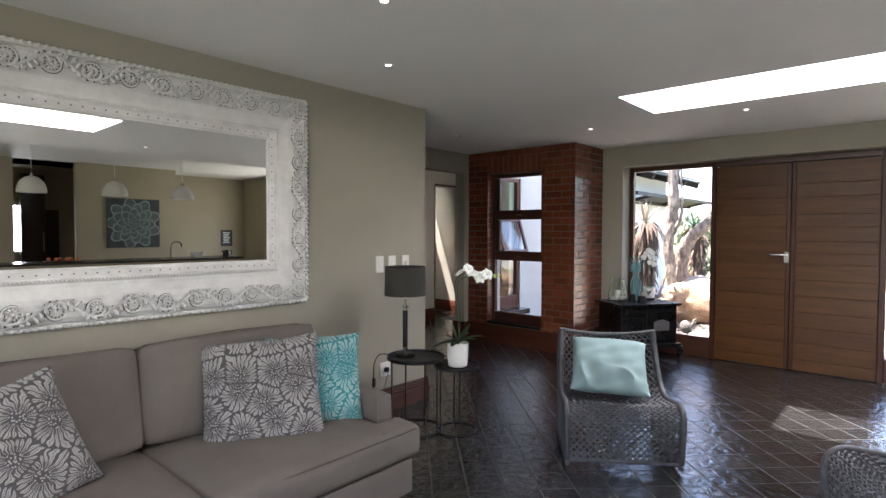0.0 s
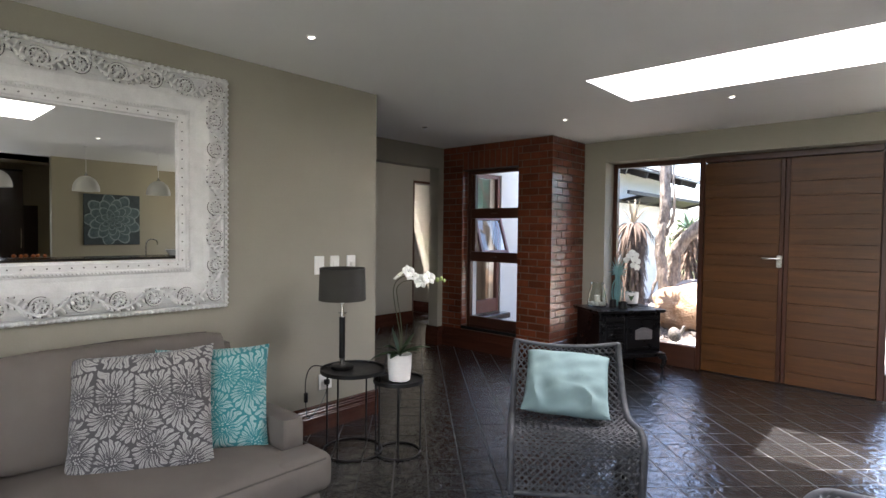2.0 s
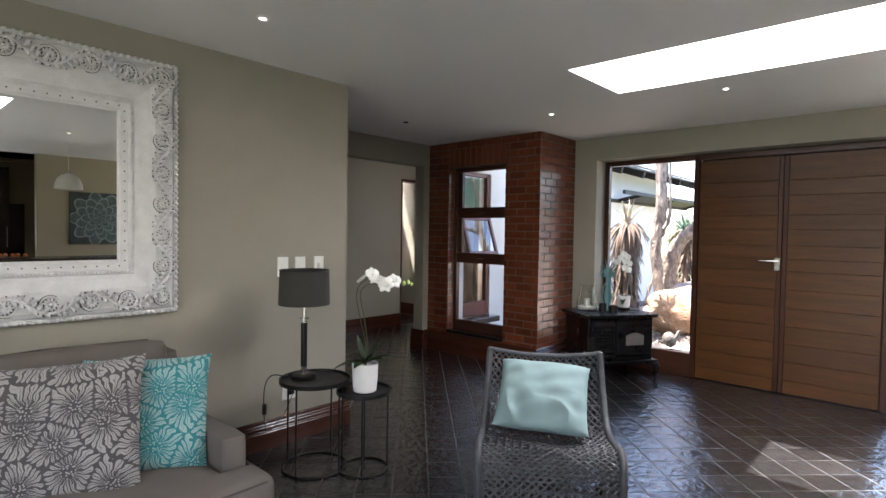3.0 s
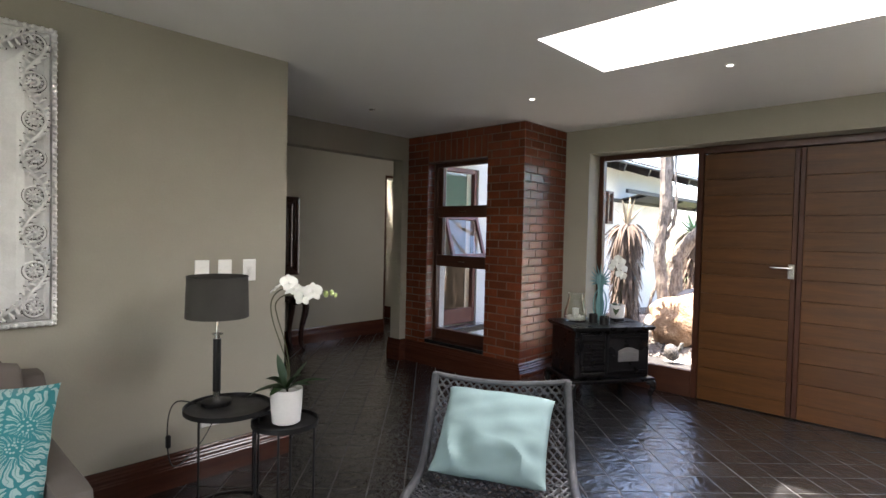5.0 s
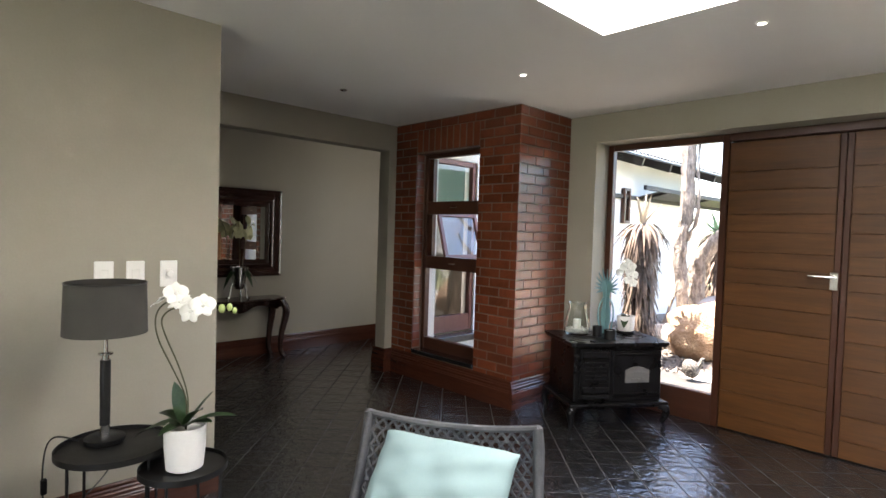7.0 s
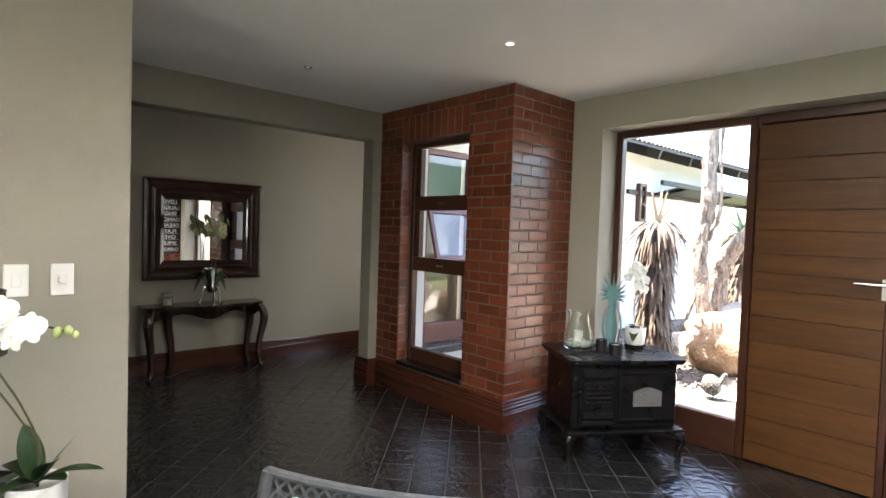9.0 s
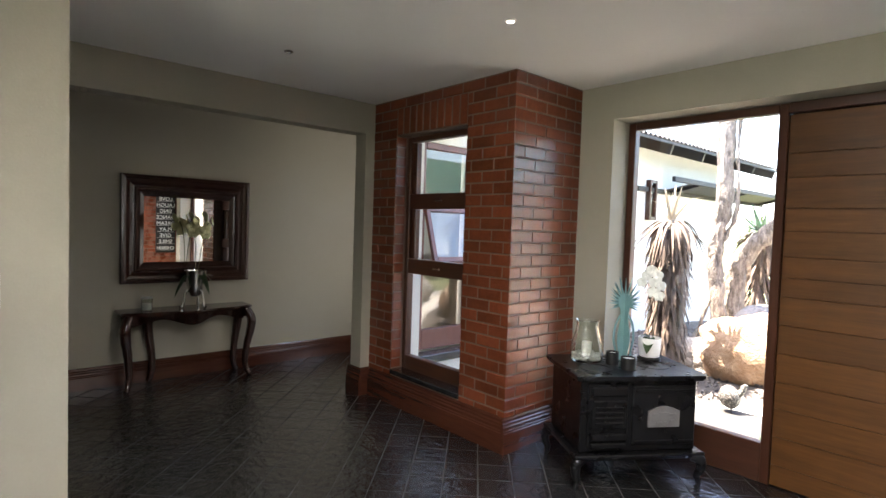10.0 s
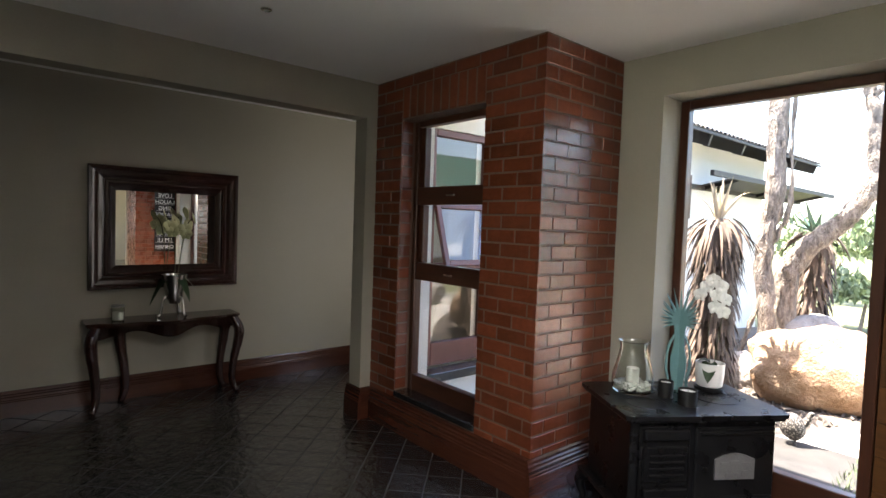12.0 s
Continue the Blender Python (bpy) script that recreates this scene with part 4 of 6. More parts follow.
def woven_chair(m, label):
    t = thing("woven_chair", m, label, "chair", "woven chairs")
    n = len(SHELL)

    def at(u, v, lift=0.0):
        p = shell_at(u)
        w = half_width(u)
        dip = 0.025 * (1 - v * v) * (1.2 if u < 0.6 else 0.2)
        a, b = shell_at(max(u - 0.01, 0)), shell_at(min(u + 0.01, 1))
        d = (b - a).normalized()
        nrm = Vector((d.z, 0, -d.x)) * -1
        return Vector((p.x, v * w, p.z - 0.028 * (1 - v * v) * max(0.0, 1 - u * 5))) + nrm * (lift - dip)
    weave = bmesh.new()
    rows, cols = 44, 17
    # crossed diagonal strands
    for sg in (1, -1):
        for k in range(-int(rows * 0.62), cols + 1):
            pts, inside = [], []
            for j in range(rows * 2 + 1):
                u = j / (rows * 2)
                v = (k + u * rows * 0.62) / cols * 2 - 1
                if -1 <= v <= 1:
                    pts.append(at(u, sg * v, 0.004 * math.sin((j + (0 if sg > 0 else 1.5)) * 2.1)))
            if len(pts) > 2:
                tube(pts, 0.0062, 4, weave, flat=0.6)
    part("woven_shell", weave, WICKER, t, "open lattice of grey wicker strands", kind="stuff")
    cross = bmesh.new()
    for j in range(2, rows, 1):
        u = j / rows
        if j % 2 == 0 or 0.55 < u < 0.8:
            tube([at(u, v / 6 - 1, -0.005) for v in range(13)], 0.0045, 4, cross, flat=0.7)
    part("cross_strands", cross, WICKER, t, kind="stuff")
    for sg in (1, -1):
        pts = [Vector((p.x, sg * half_width(k / (n - 1)), p.z)) for k, p in enumerate(SHELL)]
        part("side_rail", tube(pts, 0.02, 10), WICKER, t, smooth=True)
        back = smooth_path([(0.0, sg * 0.336, 0.8), (-0.05, sg * 0.348, 0.7), (-0.045, sg * 0.35, 0.45), (-0.01, sg * 0.352, 0.2), (0.0, sg * 0.352, 0.016)])
        part("back_leg", tube(back, 0.018, 10), WICKER, t, smooth=True)
        part("floor_rail", tube([(0.0, sg * 0.352, 0.016), (0.3, sg * 0.358, 0.016), (0.655, sg * 0.358, 0.03)], 0.015, 8), WICKER, t, smooth=True)
        # side lattice between shell and floor rail
        lat = bmesh.new()
        for k in range(16):
            for dx in (0.16, -0.16):
                x0, x1 = 0.02 + 0.039 * k, 0.02 + 0.039 * k + dx
                x1 = max(0.0, min(0.64, x1))
                tops = [p.z for p in SHELL if abs(p.x - x1) < 0.03 and p.z > 0.3]
                top = min(tops) if tops else 0.35
                tube([(x0, sg * 0.356, 0.02), (x1, sg * 0.352, top - 0.01)], 0.005, 4, lat)
        part("side_lattice", lat, WICKER, t, kind="stuff")
    part("top_rail", tube([at(0.0, v / 8 - 1, 0.0) for v in range(17)], 0.014, 8), WICKER, t, smooth=True)
    part("front_rail", tube([at(1.0, v / 8 - 1, 0.0) for v in range(17)], 0.014, 8), WICKER, t, smooth=True)
    return t


chair = woven_chair(pose(-1.072, 4.533, 0.004, 0, 0, -55.4), "grey woven wicker lounge chair holding an aqua cushion")
chair2 = copy_thing(chair, pose(1.12, 4.12, 0, 0, 0, -150))
tagged(chair2, "grey woven wicker lounge chair, empty")
cc = tagged(new("seat_cushion", finish("seat_cushion", cushion_mesh(0.54, 0.46, 0.22, 8, 2.4, 52), AQUA_CLOTH, True)), "pale aqua square cushion propped in a woven chair", "cushion")
cc.matrix_world = pose(-1.072, 4.533, 0.004, 0, 0, -55.4) @ pose(0.365, -0.039, 0.425, -50, 2, 84)

# round drum table with a white rim, half out of view
dt = thing("drum_table", pose(-0.12, 2.83, 0), "small round coffee table with a white rim", "table")
part("tabletop", lathe([(0.13, 0.35), (0.15, 0.355), (0.15, 0.37), (0.143, 0.372), (0.138, 0.364), (0.002, 0.364)], 40), WHITE_CERAMIC, dt, smooth=True)
for k in range(3):
    a = k * math.tau / 3
    part("leg", tube([(0.13 * math.cos(a), 0.13 * math.sin(a), 0), (0.1 * math.cos(a), 0.1 * math.sin(a), 0.354)], 0.009, 8), BLACK_METAL, dt)


def downlight(x, y, on):
    t = thing("ceiling_downlight", pose(x, y, CEIL) @ Matrix.Diagonal((0.75, 0.75, 1, 1)), "small round recessed ceiling downlight", "ceiling light", "downlights")
    part("ring", lathe([(0.026, 0.0), (0.026, -0.006), (0.03, -0.009), (0.039, -0.005), (0.04, 0.0)], 28, cap=False), CHROME if not on else WHITE_PLASTIC, t, smooth=True)
    part("lamp_face", lathe([(0.002, -0.003), (0.026, -0.003), (0.026, -0.001)], 24), LAMP_ON if on else CHROME, t, "glowing lamp face" if on else "")
    return t


LAMP_ON = solid("lit_lamp_face", (1.0, 0.95, 0.85), 0.4, 0.0, 2.0)
for x, y, on in ((-1.99, 3.12, True), (-2.0, 6.09, True), (-0.505, 6.14, True), (-1.26, 2.42, True), (1.68, 3.43, True), (-3.37, 5.5, False)):
    downlight(x, y, on)

# ---- stove in the entrance corner and what stands on it ----
PEWTER = plain("dull_nickel_plate", (0.3, 0.3, 0.3), (0.45, 0.45, 0.45), 0.35, 12, 120, 0.2, metal=0.8)
TEAL_METAL = plain("teal_painted_metal", (0.1, 0.21, 0.215), (0.13, 0.25, 0.255), 0.5, 8, 120, 0.05)
WAX = plain("white_wax", (0.7, 0.68, 0.62), (0.78, 0.76, 0.7), 0.5, 10, 60, 0.05)
PEBBLE = varied("white_pebble", (0.6, 0.58, 0.54), (0.78, 0.76, 0.72), 0.5, 60, 0.1, 0.3, island=True)
STOVE = pose(-1.89, 6.69, 0, 0, 0, 57.2)


def stove():
    t = thing("wood_stove", STOVE, "old black cast iron cooking stove on curved feet", "stove")
    w, d = 0.86, 0.58
    top = bmesh.new()
    out = [(0.02, 0), (w - 0.02, 0), (w, 0.02), (w, d - 0.02), (w - 0.02, d), (0.02, d), (0, d - 0.02), (0, 0.02)]
    for z0, z1, g in ((0.665, 0.68, 0.012), (0.68, 0.70, 0.0)):
        a = [top.verts.new((x + (g if x < w / 2 else -g), y + (g if y < d / 2 else -g), z0)) for x, y in out]
        b = [top.verts.new((x + (g if x < w / 2 else -g) * 0.4, y + (g if y < d / 2 else -g) * 0.4, z1)) for x, y in out]
        top.faces.new(a[::-1]), top.faces.new(b)
        for k in range(8):
            top.faces.new((a[k], a[(k + 1) % 8], b[(k + 1) % 8], b[k]))
    part("hob_plate", top, IRON, t, "worn cast iron hob")
    for x, y, r in ((0.2, 0.2, 0.1), (0.63, 0.27, 0.11), (0.28, 0.42, 0.075)):
        ring = tube([(x + r * math.cos(k * math.tau / 36), y + r * math.sin(k * math.tau / 36), 0.7) for k in range(36)], 0.004, 6, closed=True)
        part("hob_ring", ring, IRON, t)
    part("lid_hook", tube([(0.72, 0.2, 0.701), (0.72, 0.2, 0.712), (0.74, 0.21, 0.715), (0.76, 0.21, 0.712)], 0.004, 6), IRON, t)
    part("body", box(0.045, w - 0.045, 0.05, d - 0.04, 0.215, 0.664, 0.008), IRON, t)
    part("base_plate", boxes((0.0, w, 0.0, d, 0.19, 0.213), (0.02, w - 0.02, 0.02, d - 0.02, 0.17, 0.19), bevel=0.007), IRON, t)
    # fire door with two louvred trays, oven door with a nickel plate
    fd = part("fire_door", box(0.085, 0.345, 0.03, 0.048, 0.245, 0.645, 0.006), IRON, t)
    for z0, z1, o in ((0.575, 0.63, 0.02), (0.37, 0.545, 0.012), (0.3, 0.345, 0.03), (0.25, 0.285, 0.022)):
        part("tray", box(0.1, 0.33, 0.03 - o, 0.0295, z0, z1, 0.007), IRON, fd)
    for k in range(4):
        part("bar", box(0.125, 0.305, 0.007, 0.0175, 0.4 + 0.032 * k, 0.414 + 0.032 * k, 0.004), IRON, fd)
    od = part("oven_door", box(0.375, 0.8, 0.032, 0.048, 0.26, 0.63, 0.006), IRON, t)
    for z in (0.595, 0.275):
        part("moulding", box(0.39, 0.785, 0.022, 0.0315, z, z + 0.017, 0.004), IRON, od)
    arch = bmesh.new()
    pts = [(0.475, 0.375), (0.685, 0.375)] + [(0.685 - 0.21 * k / 10, 0.475 + 0.03 * math.sin(math.pi * k / 10)) for k in range(11)]
    for y in (0.02, 0.0305):
        arch.faces.new([arch.verts.new((x, y, z)) for x, z in (pts if y < 0.03 else pts[::-1])])
    n = len(pts)
    arch.verts.ensure_lookup_table()
    for k in range(n):
        j = (k + 1) % n
        arch.faces.new((arch.verts[k], arch.verts[j], arch.verts[n + (n - 1 - j)], arch.verts[n + (n - 1 - k)]))
    pl = part("name_plate", arch, PEWTER, od, "arched nickel plate with raised unreadable marks")
    for x0, x1, z0, z1 in ((0.5, 0.54, 0.45, 0.462), (0.55, 0.6, 0.452, 0.47), (0.61, 0.655, 0.448, 0.462), (0.53, 0.565, 0.395, 0.41), (0.58, 0.6, 0.395, 0.41), (0.615, 0.645, 0.395, 0.42)):
        part("raised_mark", box(x0, x1, 0.0165, 0.0195, z0, z1, 0.001), PEWTER, pl)
    part("door_knob", lathe([(0.004, 0), (0.006, 0.01), (0.013, 0.016), (0.012, 0.024), (0.003, 0.027)], 14), IRON, od, smooth=True).matrix_basis = pose(0.42, 0.032, 0.43, 90)
    for x, y, sx, sy in ((0.05, 0.05, -1, -1), (w - 0.05, 0.05, 1, -1), (0.05, d - 0.05, -1, 1), (w - 0.05, d - 0.05, 1, 1)):
        p = smooth_path([(x, y, 0.18), (x + sx * 0.035, y + sy * 0.03, 0.155), (x + sx * 0.035, y + sy * 0.03, 0.1), (x + sx * 0.02, y + sy * 0.018, 0.05), (x + sx * 0.03, y + sy * 0.026, 0.0)], 4)
        part("foot", tube(p, [0.04 - 0.027 * k / (len(p) - 1) for k in range(len(p))], 10), IRON, t, smooth=True)
    return t


stove()


def on_stove(x, y):
    return STOVE @ pose(x, y, 0.7005)


v = thing("glass_jar", on_stove(0.225, 0.41), "clear glass jar with white pebbles and a candle", "vase")
part("jar_wall", lathe([(0.095, 0.0), (0.107, 0.012), (0.11, 0.06), (0.106, 0.1), (0.09, 0.155), (0.078, 0.2), (0.072, 0.235), (0.074, 0.262), (0.084, 0.276), (0.079, 0.278), (0.069, 0.264), (0.067, 0.235), (0.073, 0.2), (0.085, 0.155), (0.101, 0.1), (0.105, 0.06), (0.102, 0.014), (0.002, 0.01)], 40), VASE_GLASS, v, smooth=True)
pb = bmesh.new()
rnd = random.Random(4)
for k in range(420):
    a, r = rnd.uniform(0, math.tau), 0.094 * math.sqrt(rnd.random())
    s = bmesh.new()
    bmesh.ops.create_icosphere(s, subdivisions=1, radius=rnd.uniform(0.006, 0.01))
    join(pb, s, Matrix.Translation((r * math.cos(a), r * math.sin(a), 0.02 + rnd.random() * 0.028)))
part("pebbles", pb, PEBBLE, v, "white pebbles in the jar", kind="stuff")
part("candle", lathe([(0.034, 0.05), (0.034, 0.125), (0.03, 0.128), (0.002, 0.124)], 24), WAX, v, smooth=True)


def candle(x, y, r, h):
    c = thing("candle_holder", on_stove(x, y), "small black metal candle holder", "candle holder", "candle holders on the stove")
    part("cup", lathe([(r, 0), (r, h), (r - 0.003, h), (r - 0.003, h * 0.75), (0.002, h * 0.75)], 28), BLACK_METAL, c, smooth=True)
    part("candle", lathe([(r - 0.004, h * 0.752), (r - 0.005, h * 0.86), (0.002, h * 0.85)], 24), WAX, c)
    part("wick", tube([(0, 0, h * 0.84), (0.001, 0, h * 0.97)], 0.0012, 5), BLACK_METAL, c)


candle(0.36, 0.3, 0.04, 0.085)
candle(0.405, 0.17, 0.047, 0.078)


def slotted_aloe():
    """Two flat cut-out plates slotted together: a vase-shaped stalk under a fan of pointed leaves."""
    t = thing("metal_aloe_ornament", on_stove(0.495, 0.42) @ pose(0, 0, 0, 0, 0, -75), "teal cut-out metal aloe ornament on the stove", "ornament")
    for turn in (8, 82):
        bm = bmesh.new()
        body = [(0.03, 0), (0.034, 0.03), (0.05, 0.12), (0.05, 0.18), (0.036, 0.24), (0.03, 0.29), (0.034, 0.335)]
        out = [(x, z) for x, z in body]
        # fan of leaves, from the lowest on one side over the top to the other
        for k in range(13):
            a = radians(-32 + k * 244 / 12)
            tip = 0.125 + 0.012 * (k % 2) + (0.02 if 4 <= k <= 8 else 0)
            cx, cz = 0.0, 0.4
            out.append((cx + 0.052 * math.cos(a - 0.16), cz + 0.052 * math.sin(a - 0.16)))
            out.append((cx + tip * math.cos(a + 0.1 * (6 - k) / 6), cz + tip * 1.05 * math.sin(a + 0.1 * (6 - k) / 6) + 0.012))
            out.append((cx + 0.052 * math.cos(a + 0.16), cz + 0.052 * math.sin(a + 0.16)))
        out += [(-x, z) for x, z in body[::-1]]
        for y in (-0.002, 0.002):
            f = bm.faces.new([bm.verts.new((x, y, z)) for x, z in (out if y < 0 else out[::-1])])
        bm.verts.ensure_lookup_table()
        n = len(out)
        for k in range(n):
            j = (k + 1) % n
            bm.faces.new((bm.verts[k], bm.verts[j], bm.verts[n + (n - 1 - j)], bm.verts[n + (n - 1 - k)]))
        bm.normal_update()
        bmesh.ops.triangulate(bm, faces=[f for f in bm.faces if len(f.verts) > 4])
        # side loops, like hanging leaves
        for sg in (1, -1):
            tube(smooth_path([(sg * 0.03, 0, 0.31), (sg * 0.068, 0, 0.24), (sg * 0.078, 0, 0.14), (sg * 0.06, 0, 0.06), (sg * 0.066, 0, 0.0)], 4), 0.007, 4, bm, flat=0.5)
        p = part("plate", bm, TEAL_METAL, t)
        p.matrix_basis = pose(0, 0, 0, 0, 0, turn)
    return t


slotted_aloe()
H2 = 0.135
o2 = orchid("potted_orchid", on_stove(0.69, 0.42) @ pose(0, 0, 0.02, 0, 0, -57), "white orchid with two dark stems in a white pot", 0.077, H2,
            [[(0, 0, H2 - 0.02), (-0.02, 0, 0.25), (-0.015, 0.01, 0.42), (0.0, 0.0, 0.55), (0.03, -0.02, 0.6)], [(0.02, 0, H2 - 0.02), (0.03, 0.01, 0.26), (0.045, 0.01, 0.4), (0.05, -0.02, 0.52)]],
            [((0.0, -0.02, 0.6), 75, 20), ((0.05, -0.03, 0.57), 78, 45), ((-0.04, 0.0, 0.56), 75, 10), ((0.03, -0.03, 0.52), 80, 30), ((0.07, -0.02, 0.5), 80, 60), ((0.02, -0.02, 0.45), 80, 15), ((0.06, -0.02, 0.43), 82, 40), ((-0.075, 0.0, 0.51), 80, 0)],
            [((0.0, 0, H2 - 0.01), (0.3, -0.9, 0.5), 0.12, 0.04, 1.2), ((0, 0, H2 - 0.01), (-0.7, -0.3, 0.8), 0.11, 0.035, 0.8)], 0.04)
part("saucer", lathe([(0.06, -0.02), (0.075, -0.018), (0.078, -0.002), (0.06, -0.001)], 30), BLACK_METAL, o2)

# ---- hall: dark framed mirror over a console table ----


def hall_mirror():
    y0, y1, z0, z1 = 5.005, 6.2, 0.945, 1.97
    t = thing("hall_mirror", pose(HALL_X, (y0 + y1) / 2, (z0 + z1) / 2, 90, 0, 90), "mirror in a broad dark mahogany frame above the console", "mirror")
    hw, hh = (y1 - y0) / 2, (z1 - z0) / 2
    prof = [(0.0, 0.002), (0.0, 0.045), (0.006, 0.055), (0.03, 0.058), (0.045, 0.05), (0.075, 0.045), (0.1, 0.032), (0.115, 0.034), (0.125, 0.042), (0.14, 0.042), (0.15, 0.032), (0.165, 0.028), (0.19, 0.018), (0.2, 0.014), (0.2, 0.002)]
    bm = bmesh.new()
    rings = [[bm.verts.new((sx * (hw - d), sy * (hh - d), z)) for sx, sy in ((-1, -1), (1, -1), (1, 1), (-1, 1))] for d, z in prof]
    for a, b in zip(rings, rings[1:]):
        for k in range(4):
            bm.faces.new((a[k], a[(k + 1) % 4], b[(k + 1) % 4], b[k]))
    part("frame", bm, DARK_WOOD, t)
    part("mirror_glass", box(-hw + 0.197, hw - 0.197, -hh + 0.197, hh - 0.197, 0.004, 0.012), MIRROR, t, "clear silvered glass")


hall_mirror()


def console():
    t = thing("console_table", pose(HALL_X, 5.56, 0, 0, 0, 0), "dark mahogany console table with curved cabriole legs", "console table")
    top = bmesh.new()

    def edge(s):
        return 0.3 + 0.055 * math.cos(s * math.pi * 0.95) * (1 if abs(s) < 0.9 else 0.6) + 0.02 * math.cos(s * 9)
    n = 36
    for z0, z1, g in ((0.675, 0.69, -0.012), (0.69, 0.708, 0.0)):
        a, b = [], []
        for k in range(n + 1):
            s = k / n * 2 - 1
            a.append(top.verts.new((edge(s) + 0.03 + g, s * (0.59 + g), z0)))
            b.append(top.verts.new((edge(s) + 0.03 + g * 0.5, s * (0.59 + g * 0.5), z1)))
        a += [top.verts.new((0.012, 0.59 + g, z0)), top.verts.new((0.012, -0.59 - g, z0))]
        b += [top.verts.new((0.012, 0.59 + g, z1)), top.verts.new((0.012, -0.59 - g, z1))]
        m = len(a)
        for k in range(m):
            top.faces.new((a[k], a[(k + 1) % m], b[(k + 1) % m], b[k]))
        top.faces.new(a[::-1]), top.faces.new(b)
    part("tabletop", top, DARK_WOOD, t)
    # scalloped apron
    ap = sheet(lambda u, v: (edge(u * 2 - 1) - 0.005, (u * 2 - 1) * 0.52, 0.675 - v * (0.075 + 0.03 * math.cos((u * 2 - 1) * math.pi * 2))), 30, 2)
    bmesh.ops.solidify(ap, geom=ap.faces[:], thickness=0.02)
    part("apron", ap, DARK_WOOD, t, smooth=True)
    for sg in (1, -1):
        part("side_apron", box(0.02, 0.26, sg * 0.53 - 0.01, sg * 0.53 + 0.01, 0.59, 0.674, 0.003), DARK_WOOD, t)
    for sg in (1, -1):
        for x in (0.07, 0.3):
            f = 1 if x > 0.1 else 0.0
            inset = 0.0 if f else (0.04 if sg > 0 else 0.24)
            p = smooth_path([(x, sg * (0.53 - inset), 0.67), (x + 0.035 * f, sg * (0.565 - inset), 0.58), (x + 0.03 * f, sg * (0.56 - inset), 0.47), (x, sg * (0.535 - inset), 0.3), (x - 0.01 * f, sg * (0.525 - inset), 0.14), (x + 0.01 * f, sg * (0.54 - inset), 0.05), (x + 0.035 * f, sg * (0.56 - inset), 0.012)], 5)
            r = [0.036, 0.038, 0.039, 0.037, 0.033, 0.03, 0.028, 0.026, 0.024, 0.022]
            part("leg", tube(p, [1.15 * r[min(k // 3, 9)] for k in range(len(p))], 10), DARK_WOOD, t, smooth=True)
    return t


console()
sv = thing("silver_vase", pose(HALL_X + 0.19, 5.62, 0.7085) @ Matrix.Scale(1.42, 4), "silver vase on three scrolled feet with a pale orchid", "vase")
part("cup", lathe([(0.01, 0.075), (0.03, 0.08), (0.045, 0.11), (0.058, 0.17), (0.072, 0.255), (0.068, 0.255), (0.05, 0.17), (0.002, 0.12)], 32), CHROME, sv, "polished silver cup", True)
for k in range(3):
    a = k * math.tau / 3 + 0.5
    p = [(r * math.cos(a), r * math.sin(a), z) for r, z in ((0.03, 0.11), (0.05, 0.12), (0.065, 0.09), (0.07, 0.05), (0.078, 0.015), (0.09, 0.008), (0.095, 0.018))]
    part("foot", tube(smooth_path(p, 4), 0.008, 8), CHROME, sv, smooth=True)
CREAM_PETAL = plain("pale_yellow_petal", (0.5, 0.5, 0.26), (0.62, 0.6, 0.36), 0.5, 20, 120, 0.1)
for p in ([(0, 0, 0.2), (0.0, 0.0, 0.4), (0.0, -0.02, 0.55), (0.01, -0.06, 0.62)], [(0.01, 0.01, 0.2), (0.02, 0.03, 0.4), (0.02, 0.06, 0.55), (0.03, 0.09, 0.6)]):
    part("stem", tube(smooth_path(p), 0.003, 6), STEM, sv)
for k in range(12):
    a = k * 2.4
    part("flower", petal_set(bmesh.new(), (0.03 + 0.02 * math.sin(a * 2), 0.015 + 0.1 * math.cos(a) * (0.4 + 0.05 * k), 0.5 + 0.012 * k), 0.036, 75, 60 + 12 * k), CREAM_PETAL, sv, "pale yellow flower", True)
for w in ((0.2, 0.9, 0.3), (0.3, -0.9, 0.3), (0.8, 0.3, 0.4)):
    part("leaf", leaf(bmesh.new(), (0, 0, 0.24), w, 0.16, 0.026, 1.3), LEAF, sv, smooth=True)
cj = thing("candle_jar", pose(HALL_X + 0.18, 5.2, 0.7085) @ Matrix.Scale(1.3, 4), "small glass candle jar on the console", "candle")
part("jar", lathe([(0.032, 0), (0.034, 0.004), (0.036, 0.085), (0.033, 0.085), (0.031, 0.006), (0.002, 0.005)], 24), VASE_GLASS, cj, smooth=True)
part("wax", lathe([(0.03, 0.007), (0.03, 0.055), (0.002, 0.053)], 20), WAX, cj)
part("lid", lathe([(0.036, 0.0855), (0.037, 0.095), (0.002, 0.096)], 24), PEWTER, cj)

